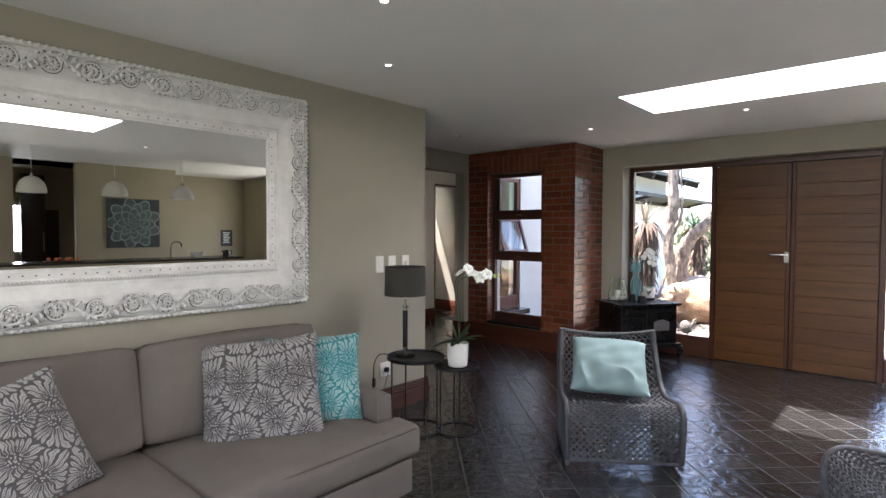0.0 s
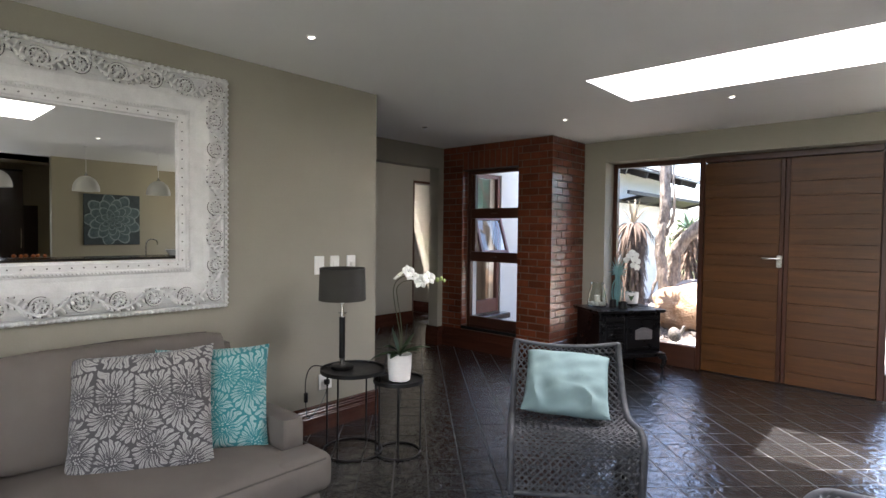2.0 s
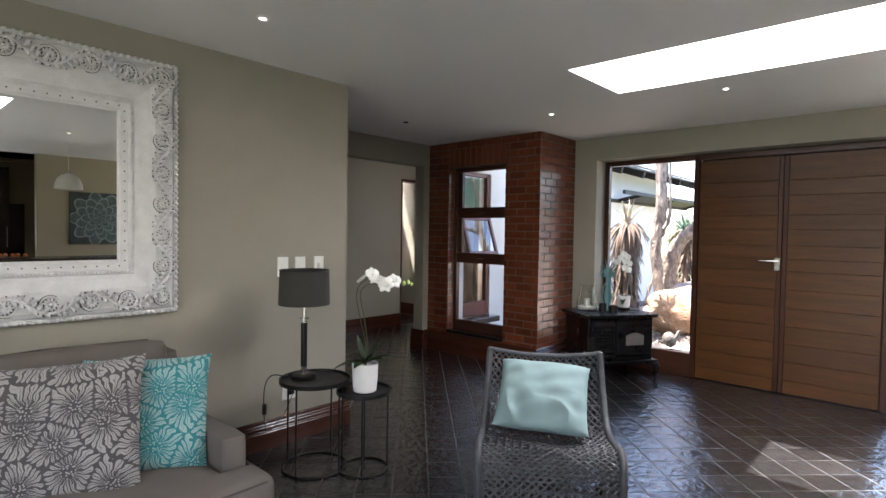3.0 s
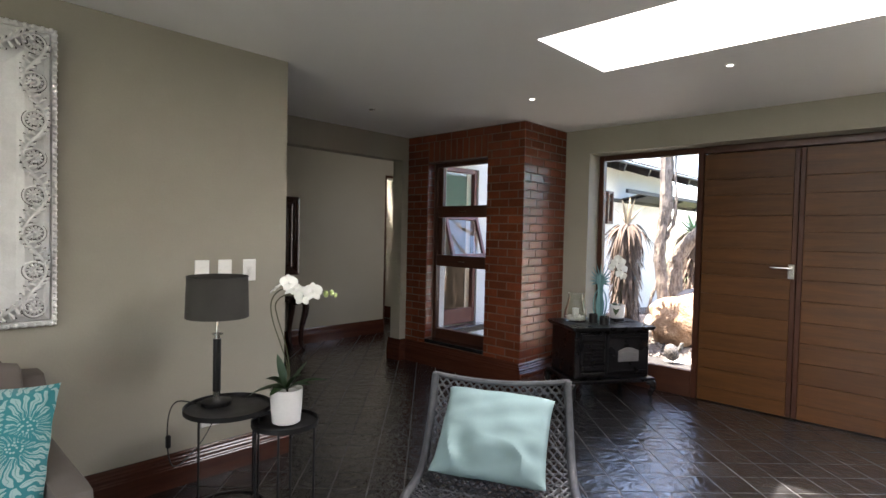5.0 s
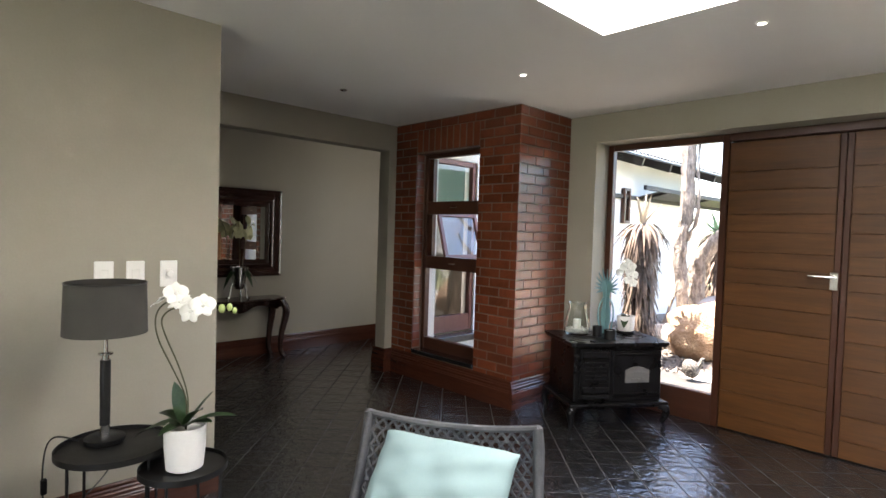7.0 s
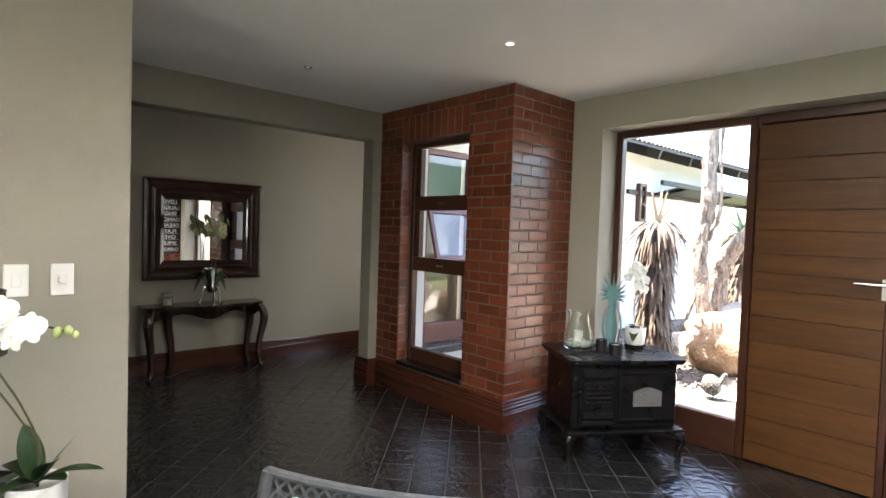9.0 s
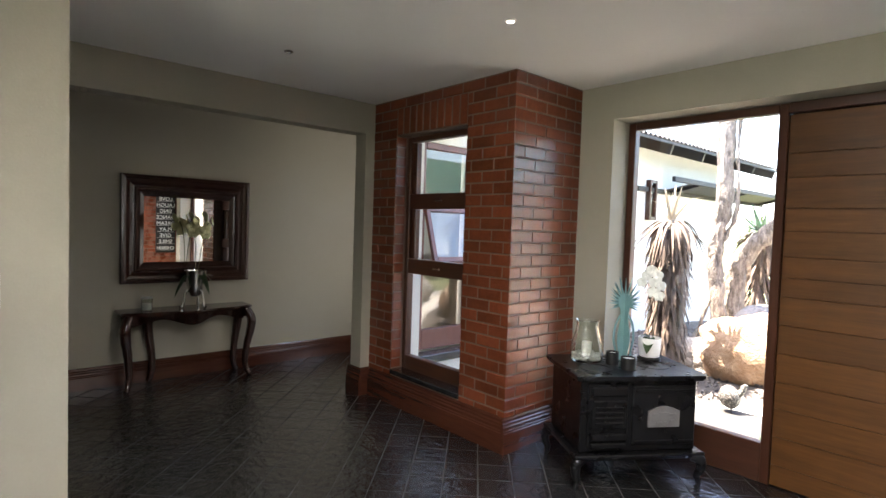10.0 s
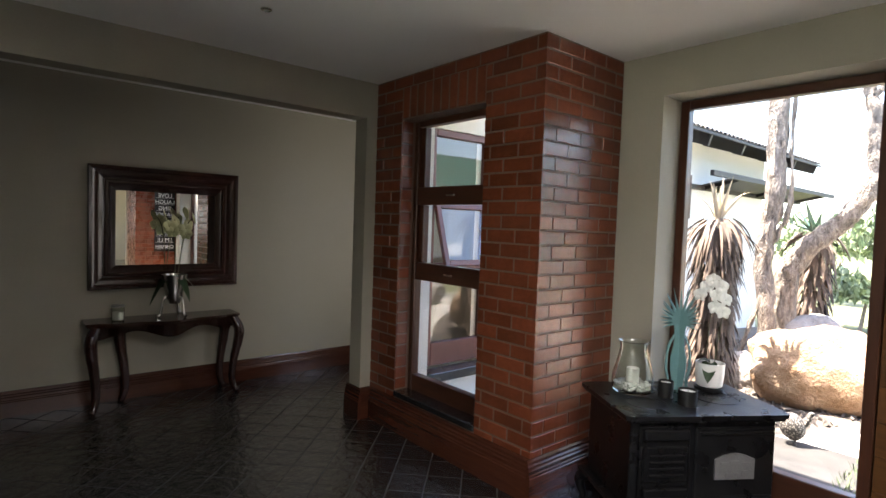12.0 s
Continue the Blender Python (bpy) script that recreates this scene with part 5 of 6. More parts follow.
# word board on the east pier
wb = thing("word_board", pose(1.735, 7.31, 0.8, 0, 0, -90), "black board with white lettered words on a brick pier", "sign")
part("board", box(-0.2, 0.2, -0.008, 0.008, 0, 1.27, 0.003), BLACK_METAL, wb)
for k, word in enumerate(("LOVE", "LAUGH", "SING", "DANCE", "DREAM", "PLAY", "GIVE", "SMILE", "CHERISH")):
    cu = bpy.data.curves.new("lettering", "FONT")
    cu.body, cu.size, cu.align_x, cu.extrude = word, 0.115 if len(word) < 7 else 0.09, "CENTER", 0.001
    tmp = bpy.data.objects.new("lettering", cu)
    scene.collection.objects.link(tmp)
    me = bpy.data.meshes.new_from_object(tmp.evaluated_get(bpy.context.evaluated_depsgraph_get()))
    bpy.data.objects.remove(tmp)
    me.materials.clear()
    me.materials.append(WHITE_PLASTIC)
    lo = new("lettering", me)
    lo.parent = wb
    lo.matrix_basis = pose(0, -0.0095, 1.15 - 0.135 * k, 90, 0, 0)
    part("rule_line", box(-0.18, 0.18, -0.0095, -0.0082, 1.133 - 0.135 * k, 1.137 - 0.135 * k), WHITE_PLASTIC, wb)

# ---- kitchen, seen in the big mirror ----
PENDANT = plain("cream_pendant_enamel", (0.62, 0.6, 0.54), (0.7, 0.68, 0.62), 0.4, 6, 60, 0.03)
TEAL_PAINT = plain("painted_teal_petal", (0.03, 0.055, 0.055), (0.11, 0.155, 0.15), 0.6, 14, 60, 0.2)
TEAL_EDGE = plain("pale_petal_edge", (0.16, 0.2, 0.19), (0.25, 0.3, 0.29), 0.6, 14, 60, 0.2)
DARK_CANVAS = plain("dark_canvas", (0.02, 0.03, 0.03), (0.05, 0.065, 0.065), 0.7, 8, 80, 0.2)
STONE_TOP = plain("dark_stone_worktop", (0.02, 0.018, 0.016), (0.06, 0.05, 0.045), 0.2, 30, 200, 0.05)
ORANGE = plain("orange_fruit_skin", (0.4, 0.09, 0.02), (0.55, 0.16, 0.03), 0.4, 10, 90, 0.2)


def pendant():
    t = thing("pendant_lamp", pose(0, 0, 0), "cream enamel dome pendant lamp on a thin cord", "pendant lamp", "pendant lamps over the island")
    r = 0.235
    dome = [(r * math.cos(a), 0.29 * math.sin(a)) for a in [k * 1.45 / 10 for k in range(11)]]
    part("dome", lathe([(r, -0.02)] + dome + [(x * 0.97, z - 0.008) for x, z in dome[::-1]] + [(r * 0.97, -0.02), (r, -0.02)], 40, cap=False), PENDANT, t, smooth=True)
    part("cap", lathe([(0.03, 0.283), (0.03, 0.31), (0.012, 0.325), (0.01, 0.35)], 16), CHROME, t)
    part("cord", tube([(0, 0, 0.35), (0, 0, 0.9)], 0.004, 6), WHITE_PLASTIC, t)
    part("ceiling_cup", lathe([(0.05, 0.9), (0.05, 0.87), (0.02, 0.85)], 20), WHITE_PLASTIC, t)
    return t


pl = pendant()
pl.matrix_world = pose(6.3, 3.1, 2.275)
for y in (4.49, 5.84):
    copy_thing(pl, pose(6.3, y, 2.275))

cv = thing("succulent_painting", pose(8.996, 5.74, 1.74, 0, 0, -90), "square canvas painted with a teal succulent rosette", "painting")
part("canvas", box(-0.62, 0.62, -0.035, 0, -0.62, 0.62, 0.005), DARK_CANVAS, cv)
rings = ((0.62, 9, 0.26), (0.47, 9, 0.22), (0.34, 8, 0.18), (0.22, 7, 0.13), (0.12, 6, 0.085), (0.05, 4, 0.05))
for q, (rr, n, size) in enumerate(rings):
    for k in range(n):
        a = k * math.tau / n + q * 0.4
        cx, cz = rr * 0.78 * math.cos(a), rr * 0.78 * math.sin(a)
        y0 = -0.036 - 0.0025 * q - 0.0006 * (k % 3)
        for mat, grow, lift in ((TEAL_EDGE, 1.0, 0.0), (TEAL_PAINT, 0.86, -0.0005)):
            pts = []
            for j in range(14):
                b = j * math.tau / 14
                px, pz = size * 0.62 * grow * math.cos(b) * (1.15 if math.cos(b) > 0.8 else 1.0), size * 0.55 * grow * math.sin(b)
                x, z = cx + px * math.cos(a) - pz * math.sin(a) - (0 if grow == 1 else 0.06 * size * math.cos(a)), cz + px * math.sin(a) + pz * math.cos(a) - (0 if grow == 1 else 0.06 * size * math.sin(a))
                pts.append((max(-0.615, min(0.615, x)), y0 + lift, max(-0.615, min(0.615, z))))
            bm = bmesh.new()
            bm.faces.new([bm.verts.new(p) for p in pts])
            part("painted_petal", bm, mat, cv)

isl = thing("kitchen_island", pose(6.3, 4.4, 0), "kitchen island with a dark stone worktop", "kitchen island")
part("cabinet", box(-0.42, 0.42, -2.2, 2.6, 0, 0.905, 0.004), KITCHEN_PAINT, isl)
part("worktop", box(-0.47, 0.47, -2.25, 2.65, 0.907, 0.947, 0.006), STONE_TOP, isl, "dark stone worktop")
fc = tagged(new("kitchen_tap", finish("kitchen_tap", tube(smooth_path([(0, 0, 0), (0, 0, 0.24), (0, 0.05, 0.34), (0, 0.14, 0.36), (0, 0.22, 0.32), (0, 0.23, 0.24)]), 0.012, 8), CHROME, True)), "tall curved chrome kitchen tap on the island", "tap")
fc.matrix_world = pose(6.35, 5.6, 0.947)
bw = tagged(new("mixing_bowl", finish("mixing_bowl", lathe([(0.07, 0), (0.09, 0.006), (0.16, 0.12), (0.165, 0.125), (0.155, 0.122), (0.08, 0.012), (0.002, 0.01)], 30), WHITE_CERAMIC, True)), "white ceramic bowl on the kitchen island", "bowl")
bw.matrix_world = pose(6.3, 6.15, 0.9475)
tr = thing("fruit_tray", pose(6.2, 3.55, 0.9475), "wooden tray with oranges on the kitchen island", "tray")
part("tray", box(-0.15, 0.15, -0.3, 0.3, 0, 0.02, 0.006), DOOR_WOOD, tr)
for k in range(6):
    s = bmesh.new()
    bmesh.ops.create_uvsphere(s, u_segments=14, v_segments=10, radius=0.035, matrix=Matrix.Translation((0.05 * (-1) ** k, -0.22 + 0.09 * k, 0.054)))
    part("orange", s, ORANGE, tr, smooth=True)
kt = thing("kettle", pose(6.3, 6.85, 0.9475), "dark electric kettle on the kitchen island", "kettle")
part("body", lathe([(0.075, 0), (0.08, 0.02), (0.07, 0.12), (0.05, 0.15), (0.002, 0.16)], 24), BLACK_METAL, kt, smooth=True)
part("handle", tube(smooth_path([(0.0, 0.06, 0.13), (0, 0.12, 0.14), (0, 0.13, 0.06), (0, 0.08, 0.03)], 4), 0.01, 6), BLACK_METAL, kt)
part("spout", tube([(0, -0.06, 0.09), (0, -0.11, 0.14)], [0.02, 0.012], 8), BLACK_METAL, kt)
sp = thing("small_framed_picture", pose(10.196, 8.81, 1.33, 0, 0, -90), "small dark framed picture on the kitchen wall", "picture")
part("frame", boxes((-0.18, 0.18, -0.02, 0, 0.22, 0.25), (-0.18, 0.18, -0.02, 0, -0.25, -0.22), (-0.18, -0.15, -0.02, 0, -0.22, 0.22), (0.15, 0.18, -0.02, 0, -0.22, 0.22)), BLACK_METAL, sp)
part("print", box(-0.15, 0.15, -0.008, 0, -0.22, 0.22), DARK_CANVAS, sp)
for k in range(7):
    part("bar_of_writing", box(-0.11 + 0.02 * (k % 3), 0.11 - 0.015 * (k % 2), -0.01, -0.0082, 0.15 - 0.05 * k, 0.175 - 0.05 * k), WHITE_PLASTIC, sp)
fr = thing("tall_cupboard", pose(11.2, 3.84, 0), "tall dark kitchen cupboard in an alcove", "cupboard")
part("body", box(0, 0.28, 0.0, 0.52, 0.0, 3.0, 0.004), BLACK_METAL, fr)
part("door", box(-0.022, -0.002, 0.01, 0.51, 0.05, 2.95, 0.004), DARK_WOOD, fr)
part("handle", tube([(-0.023, 0.46, 1.02), (-0.05, 0.46, 1.0), (-0.05, 0.46, 1.5), (-0.023, 0.46, 1.48)], 0.008, 8), CHROME, fr)
dj = thing("inner_door_frame", pose(11.4, 4.48, 0), "dark wooden door frame in the alcove", "door frame", kind="structure")
part("leaf", box(-0.02, 0.02, -0.1, 0.22, 0, 2.1, 0.004), DARK_WOOD, dj)
wc = thing("wall_clock", pose(8.985, 2.72, 1.75, 0, 0, -90), "round thin-rimmed wall clock in the kitchen", "clock")
part("rim", tube([(0.2 * math.cos(k * math.tau / 40), -0.012, 0.2 * math.sin(k * math.tau / 40)) for k in range(40)], 0.012, 6, closed=True), BLACK_METAL, wc)
part("dial", lathe([(0.195, 0), (0.195, 0.008), (0.002, 0.008)], 40), KITCHEN_PAINT, wc).matrix_basis = pose(0, 0, 0, 90)

# ---- outside ----
GRASS = plain("lawn_grass", (0.08, 0.09, 0.036), (0.14, 0.152, 0.07), 0.9, 3, 60, 0.6, dist=0.03)
GRAVEL = plain("brown_gravel_bed", (0.07, 0.056, 0.046), (0.16, 0.135, 0.112), 0.9, 8, 90, 0.9, dist=0.02)
GRAVEL_STONE = varied("gravel_stone", (0.07, 0.057, 0.048), (0.19, 0.16, 0.135), 0.8, 60, 0.3, 0.8, island=True)
PALE_PATH = plain("pale_sand_paving", (0.4, 0.37, 0.32), (0.55, 0.52, 0.46), 0.9, 5, 70, 0.5, dist=0.01)
ROCK = plain("ochre_boulder", (0.25, 0.13, 0.06), (0.44, 0.32, 0.22), 0.85, 4, 40, 0.7, dist=0.03)
GREY_ROCK = plain("grey_boulder", (0.2, 0.18, 0.16), (0.34, 0.31, 0.28), 0.85, 4, 40, 0.7, dist=0.03)
BARK = plain("bleached_bark", (0.03, 0.02, 0.014), (0.44, 0.37, 0.3), 0.9, 24, 70, 1.0, stretch=(1, 1, 0.35), dist=0.05)
DEAD_LEAF = varied("dead_aloe_leaf", (0.045, 0.027, 0.018), (0.15, 0.105, 0.075), 0.8, 40, 0.4, 0.8, island=True)
PALE_LEAF = varied("bleached_aloe_leaf", (0.34, 0.27, 0.18), (0.52, 0.45, 0.33), 0.7, 40, 0.3, 0.5, island=True)
ALOE_GREEN = varied("green_aloe_leaf", (0.06, 0.13, 0.08), (0.14, 0.22, 0.15), 0.5, 30, 0.2, 0.4, island=True)
SHRUB = varied("shrub_leaf", (0.08, 0.115, 0.05), (0.17, 0.215, 0.1), 0.6, 30, 0.2, 0.8, island=True)
ROOF_GREEN = plain("green_roof_sheet", (0.05, 0.13, 0.1), (0.08, 0.18, 0.14), 0.45, 3, 40, 0.1)
ROOF_DARK = plain("charcoal_roof_sheet", (0.035, 0.034, 0.034), (0.06, 0.058, 0.056), 0.5, 3, 40, 0.1)
EAVE_WOOD = wood("dark_stained_eave", (0.009, 0.007, 0.006), (0.02, 0.016, 0.0135), 1, 0.6, 0.2)


def ground_height(x, y):
    near = max(0.0, min(1.0, (y - 8.9) / 1.3)) * max(0.0, min(1.0, (15.5 - y) / 3.0)) * max(0.0, min(1.0, (0.2 - x) / 1.2))
    return -0.07 + 0.14 * near * near * (3 - 2 * near) + (0.02 * noise.noise(Vector((x * 1.3, y * 1.3, 0))) if 8.5 < y < 30 else 0)


gm = bmesh.new()
xs = [-150, -60, -30, -16, -10, -7] + [-5 + 0.5 * k for k in range(17)] + [5, 8, 12, 20, 40, 80, 150]
ys = [-150, -60, -20, 0, 4, 6.9] + [7.7 + 0.4 * k for k in range(26)] + [19, 22, 27, 35, 60, 150]
gv = [[gm.verts.new((x, y, -0.21 if y < 7 else ground_height(x, y))) for y in ys] for x in xs]
for a in range(len(xs) - 1):
    for b in range(len(ys) - 1):
        gm.faces.new((gv[a][b], gv[a + 1][b], gv[a + 1][b + 1], gv[a][b + 1]))
structure("ground", gm, GRASS, "green lawn round the house", "ground")


def patch(name, mat, outline, lift, label, category, step=0.25):
    """A sheet on the ground inside an outline of (x0, x1) strips by y."""
    bm = bmesh.new()
    rows = []
    y = outline[0][0]
    while y <= outline[-1][0] + 1e-6:
        for (ya, a0, a1), (yb, b0, b1) in zip(outline, outline[1:]):
            if ya <= y <= yb:
                s = (y - ya) / (yb - ya)
                x0, x1 = a0 + (b0 - a0) * s, a1 + (b1 - a1) * s
        w = 0.05 * noise.noise(Vector((y * 3, 1, 2)))
        rows.append([bm.verts.new((x0 + (x1 - x0) * k / 12 + w, y, ground_height(x0 + (x1 - x0) * k / 12, y) + lift)) for k in range(13)])
        y += step
    for a, b in zip(rows, rows[1:]):
        for k in range(12):
            bm.faces.new((a[k], a[k + 1], b[k + 1], b[k]))
    return structure(name, bm, mat, label, category)


patch("gravel_bed", GRAVEL, [(7.08, -4.14, -2.78), (8.0, -4.14, -2.3), (9.4, -4.14, -1.3), (11.0, -4.14, -0.6), (13.0, -4.14, -1.6), (14.6, -4.14, -2.6)], 0.03, "brown gravel planting bed", "gravel")
patch("path", PALE_PATH, [(7.86, -2.7, 2.3), (8.6, -2.45, 2.3), (9.1, -2.1, 2.2), (9.6, -1.55, 2.1), (10.4, -1.0, 1.9), (14.0, -0.4, 1.8), (20.0, -0.2, 1.8)], 0.045, "pale sandy path before the entrance", "path")
structure("paving_courtyard", boxes((-4.14, -2.78, 7.08, 8.1, -0.15, 0.0)), PALE_PATH, "pale concrete paving of the courtyard", "paving")
patch("grass_edge", GRASS, [(8.0, -1.2, -0.5), (8.5, -1.5, -0.5), (9.0, -1.45, -0.5), (9.3, -1.3, -0.6)], 0.06, "patch of grass beside the path", "grass")
blades = bmesh.new()
rnd = random.Random(11)
for k in range(1500):
    x, y = rnd.uniform(-1.55, -0.5), rnd.uniform(7.95, 9.3)
    if x < -1.2 - 0.3 * min(1, (y - 8.0) * 2):
        continue
    z = ground_height(x, y) + 0.06
    a, h = rnd.uniform(0, 6.28), rnd.uniform(0.03, 0.08)
    dx, dy = math.cos(a), math.sin(a)
    blades.faces.new([blades.verts.new(p) for p in ((x - dy * 0.006, y + dx * 0.006, z), (x + dy * 0.006, y - dx * 0.006, z), (x + dx * h * 0.5, y + dy * h * 0.5, z + h))])
tagged(new("grass_blades", finish("grass_blades", blades, SHRUB)), "short green grass blades beside the path", "grass", kind="stuff")
stones = bmesh.new()
for k in range(2600):
    y = rnd.uniform(8.6, 12.5)
    x = rnd.uniform(-4.1, -1.2 if y < 11 else -1.6)
    if x > -2.2 + (y - 9.2) * 1.0 and y < 10.2:
        continue
    s = bmesh.new()
    bmesh.ops.create_cube(s, size=rnd.uniform(0.02, 0.045))
    join(stones, s, Matrix.Translation((x, y, ground_height(x, y) + 0.035)) @ Euler((rnd.random() * 3, rnd.random() * 3, rnd.random() * 3)).to_matrix().to_4x4() @ Matrix.Diagonal((1.2, 0.9, 0.6, 1)))
tagged(new("gravel_stones", finish("gravel_stones", stones, GRAVEL_STONE)), "loose brown gravel stones in the bed", "gravel", kind="stuff")


def boulder(x, y, z, sx, sy, sz, seed, mat, label, turn=0):
    bm = bmesh.new()
    bmesh.ops.create_icosphere(bm, subdivisions=5, radius=1)
    for v in bm.verts:
        p = v.co.copy()
        d = 1 + 0.22 * noise.noise(p * 1.3 + Vector((seed, 0, 0))) + 0.07 * noise.noise(p * 3.7 + Vector((seed, 4, 0))) + 0.02 * noise.noise(p * 11)
        p *= d
        p.z = max(p.z, -0.72)
        v.co = (p.x * sx, p.y * sy, p.z * sz)
    o = tagged(new("boulder", finish("boulder", bm, mat, True)), label, "rock", "boulders in the bed")
    o.matrix_world = pose(x, y, z, 0, 0, turn)


boulder(-2.02, 10.15, 0.36, 0.6, 0.42, 0.42, 3, ROCK, "large rounded ochre boulder in the gravel bed", 12)
boulder(-2.72, 10.25, 0.16, 0.26, 0.24, 0.22, 8, GREY_ROCK, "small grey boulder beside the large one", 30)
boulder(-1.45, 11.0, 0.3, 0.55, 0.45, 0.45, 14, ROCK, "pale ochre boulder behind the large one", 50)
boulder(-2.35, 11.05, 0.35, 0.35, 0.3, 0.4, 20, GREY_ROCK, "grey boulder at the foot of the tree", 70)


def blade(bm, base, way, length, width, curl, n=5, thick=0.25):
    """A pointed succulent leaf with a keeled section."""
    base, way = Vector(base), Vector(way).normalized()
    side = way.cross(Vector((0, 0, 1)))
    side = side.normalized() if side.length > 1e-3 else Vector((1, 0, 0))
    rows = []
    p = base.copy()
    d = way.copy()
    for k in range(n + 1):
        u = k / n
        w = width * (1 - u) ** 0.8 * (0.75 + 0.5 * min(1, u * 4)) + 0.0008
        up = side.cross(d).normalized()
        rows.append([bm.verts.new(p - side * w + up * w * 0.35), bm.verts.new(p - up * w * thick), bm.verts.new(p + side * w + up * w * 0.35)])
        p = p + d * (length / n)
        d = (d + Vector((0, 0, curl / n))).normalized()
    for a, b in zip(rows, rows[1:]):
        for k in range(3):
            j = (k + 1) % 3
            bm.faces.new((a[k], a[j], b[j], b[k]))
    return bm


def aloe(x, y, z0, height, seed, skirt, crown, crown_mat, label, radius=0.15):
    rnd = random.Random(seed)
    t = thing("tree_aloe", pose(x, y, z0), label, "aloe plant", "aloes in the bed")
    part("trunk", tube([(0.02 * math.sin(k), 0.02 * math.cos(k * 1.3), height * k / 8) for k in range(9)], [0.075 - 0.003 * k for k in range(9)], 10), BARK, t, smooth=True)
    sk = bmesh.new()
    for k in range(skirt):
        u = (k + rnd.random()) / skirt
        a = k * 2.4 + rnd.uniform(-0.4, 0.4)
        h = height * (0.06 + 0.94 * u)
        out = 0.115
        long = rnd.uniform(0.12, 0.27) * (0.85 + 0.4 * u) * (1.45 if u > 0.9 else 1)
        flare = rnd.uniform(0.2, 0.6) if u < 0.85 else rnd.uniform(0.05, 0.35)
        blade(sk, (out * math.cos(a), out * math.sin(a), h), (math.cos(a) * (0.3 + flare), math.sin(a) * (0.3 + flare), -0.25 if u > 0.95 else -0.85), long, rnd.uniform(0.012, 0.024), -2.4 + 1.6 * rnd.random(), 6)
    part("dead_leaf_skirt", sk, DEAD_LEAF, t, "hanging skirt of dead leaves", kind="stuff")
    for k in range(crown):
        a = k * 2.4
        tilt = (0.25 if crown_mat is ALOE_GREEN else 1.0) + 0.8 * k / crown
        b = bmesh.new()
        blade(b, (0.03 * math.cos(a), 0.03 * math.sin(a), height), (math.cos(a) * (1.7 - tilt), math.sin(a) * (1.7 - tilt), tilt), rnd.uniform(0.28, 0.42), 0.03 if crown_mat is ALOE_GREEN else 0.018, 0.3 if crown_mat is ALOE_GREEN else rnd.uniform(-1.7, 0.3), 8)
        part("leaf", b, crown_mat, t)
    return t


aloe(-2.66, 9.38, 0.0, 1.72, 5, 860, 14, PALE_LEAF, "tall dried aloe with a shaggy skirt of dead leaves")
aloe(-2.45, 11.35, 0.05, 1.6, 6, 480, 18, ALOE_GREEN, "tree aloe with green rosette above dead leaves")


def dead_tree():
    t = thing("bare_tree", pose(-2.55, 10.62, 0.02), "bare bleached tree with a twisting trunk and limbs", "tree")

    def limb(pts, r0, r1, name="limb"):
        p = smooth_path(pts, 6)
        n = len(p)
        b = bmesh.new()
        b = tube(p, [r0 + (r1 - r0) * k / (n - 1) for k in range(n)], 14, b)
        for v in b.verts:
            q = v.co
            v.co = q + Vector((noise.noise(q * 9), noise.noise(q * 9 + Vector((5, 0, 0))), 0)) * 0.022 + Vector((noise.noise(Vector((q.x * 30, q.y * 30, q.z * 4))), noise.noise(Vector((q.y * 30, q.x * 30, q.z * 4))), 0)) * 0.03
        part(name, b, BARK, t, smooth=True)
    limb([(-0.03, 0, -0.1), (-0.07, 0, 0.36), (-0.09, 0, 0.74), (-0.15, 0, 1.25), (-0.13, 0, 1.62), (-0.07, 0, 1.97), (-0.08, 0, 2.39), (-0.08, 0, 2.95), (-0.04, 0.05, 3.8)], 0.078, 0.092, "trunk")
    limb([(0.0, 0.25, -0.1), (-0.03, 0.28, 0.36), (-0.03, 0.28, 0.74), (0.0, 0.28, 1.14), (0.13, 0.28, 1.41), (0.33, 0.28, 1.61), (0.5, 0.28, 1.79), (0.64, 0.28, 2.0), (0.71, 0.28, 2.18), (0.66, 0.28, 2.42), (0.67, 0.28, 2.75), (0.59, 0.3, 3.0), (0.5, 0.3, 3.6)], 0.135, 0.045)
    limb([(-0.06, 0.02, 1.5), (0.03, 0.03, 1.75), (0.07, 0.0, 2.05), (0.05, 0.0, 2.5), (0.06, 0, 3.2)], 0.022, 0.014)
    limb([(-0.35, -0.1, 0.0), (-0.3, -0.1, 0.35), (-0.16, -0.05, 0.8), (-0.12, 0, 1.3)], 0.028, 0.014, "branch")
    limb([(0.71, 0.28, 2.18), (0.95, 0.35, 2.4), (1.2, 0.4, 2.9), (1.3, 0.4, 3.4)], 0.04, 0.02, "branch")
    limb([(0.6, 0.3, 2.9), (0.9, 0.3, 3.3), (1.1, 0.3, 3.9)], 0.035, 0.02, "branch")


dead_tree()

gf = bmesh.new()
bmesh.ops.create_uvsphere(gf, u_segments=24, v_segments=16, radius=0.1, matrix=pose(0, 0, 0.15, 0, -20, 0) @ Matrix.Diagonal((0.95, 0.85, 1.15, 1)))
tube(smooth_path([(0.07, 0, 0.18), (0.105, 0, 0.225), (0.115, 0, 0.265), (0.135, 0, 0.28)], 4), [0.038 - 0.002 * k for k in range(13)], 10, gf)
lathe([(0.003, 0.295), (0.018, 0.288), (0.021, 0.275), (0.014, 0.26)], 10, gf, (0.13, 0, 0))
for sg in (1, -1):
    tube([(0.02, sg * 0.035, 0.08), (0.025, sg * 0.04, 0.0), (0.06, sg * 0.045, -0.005)], 0.007, 6, gf)
SPOTTED, st_, sb_ = material("spotted_metal_bird")
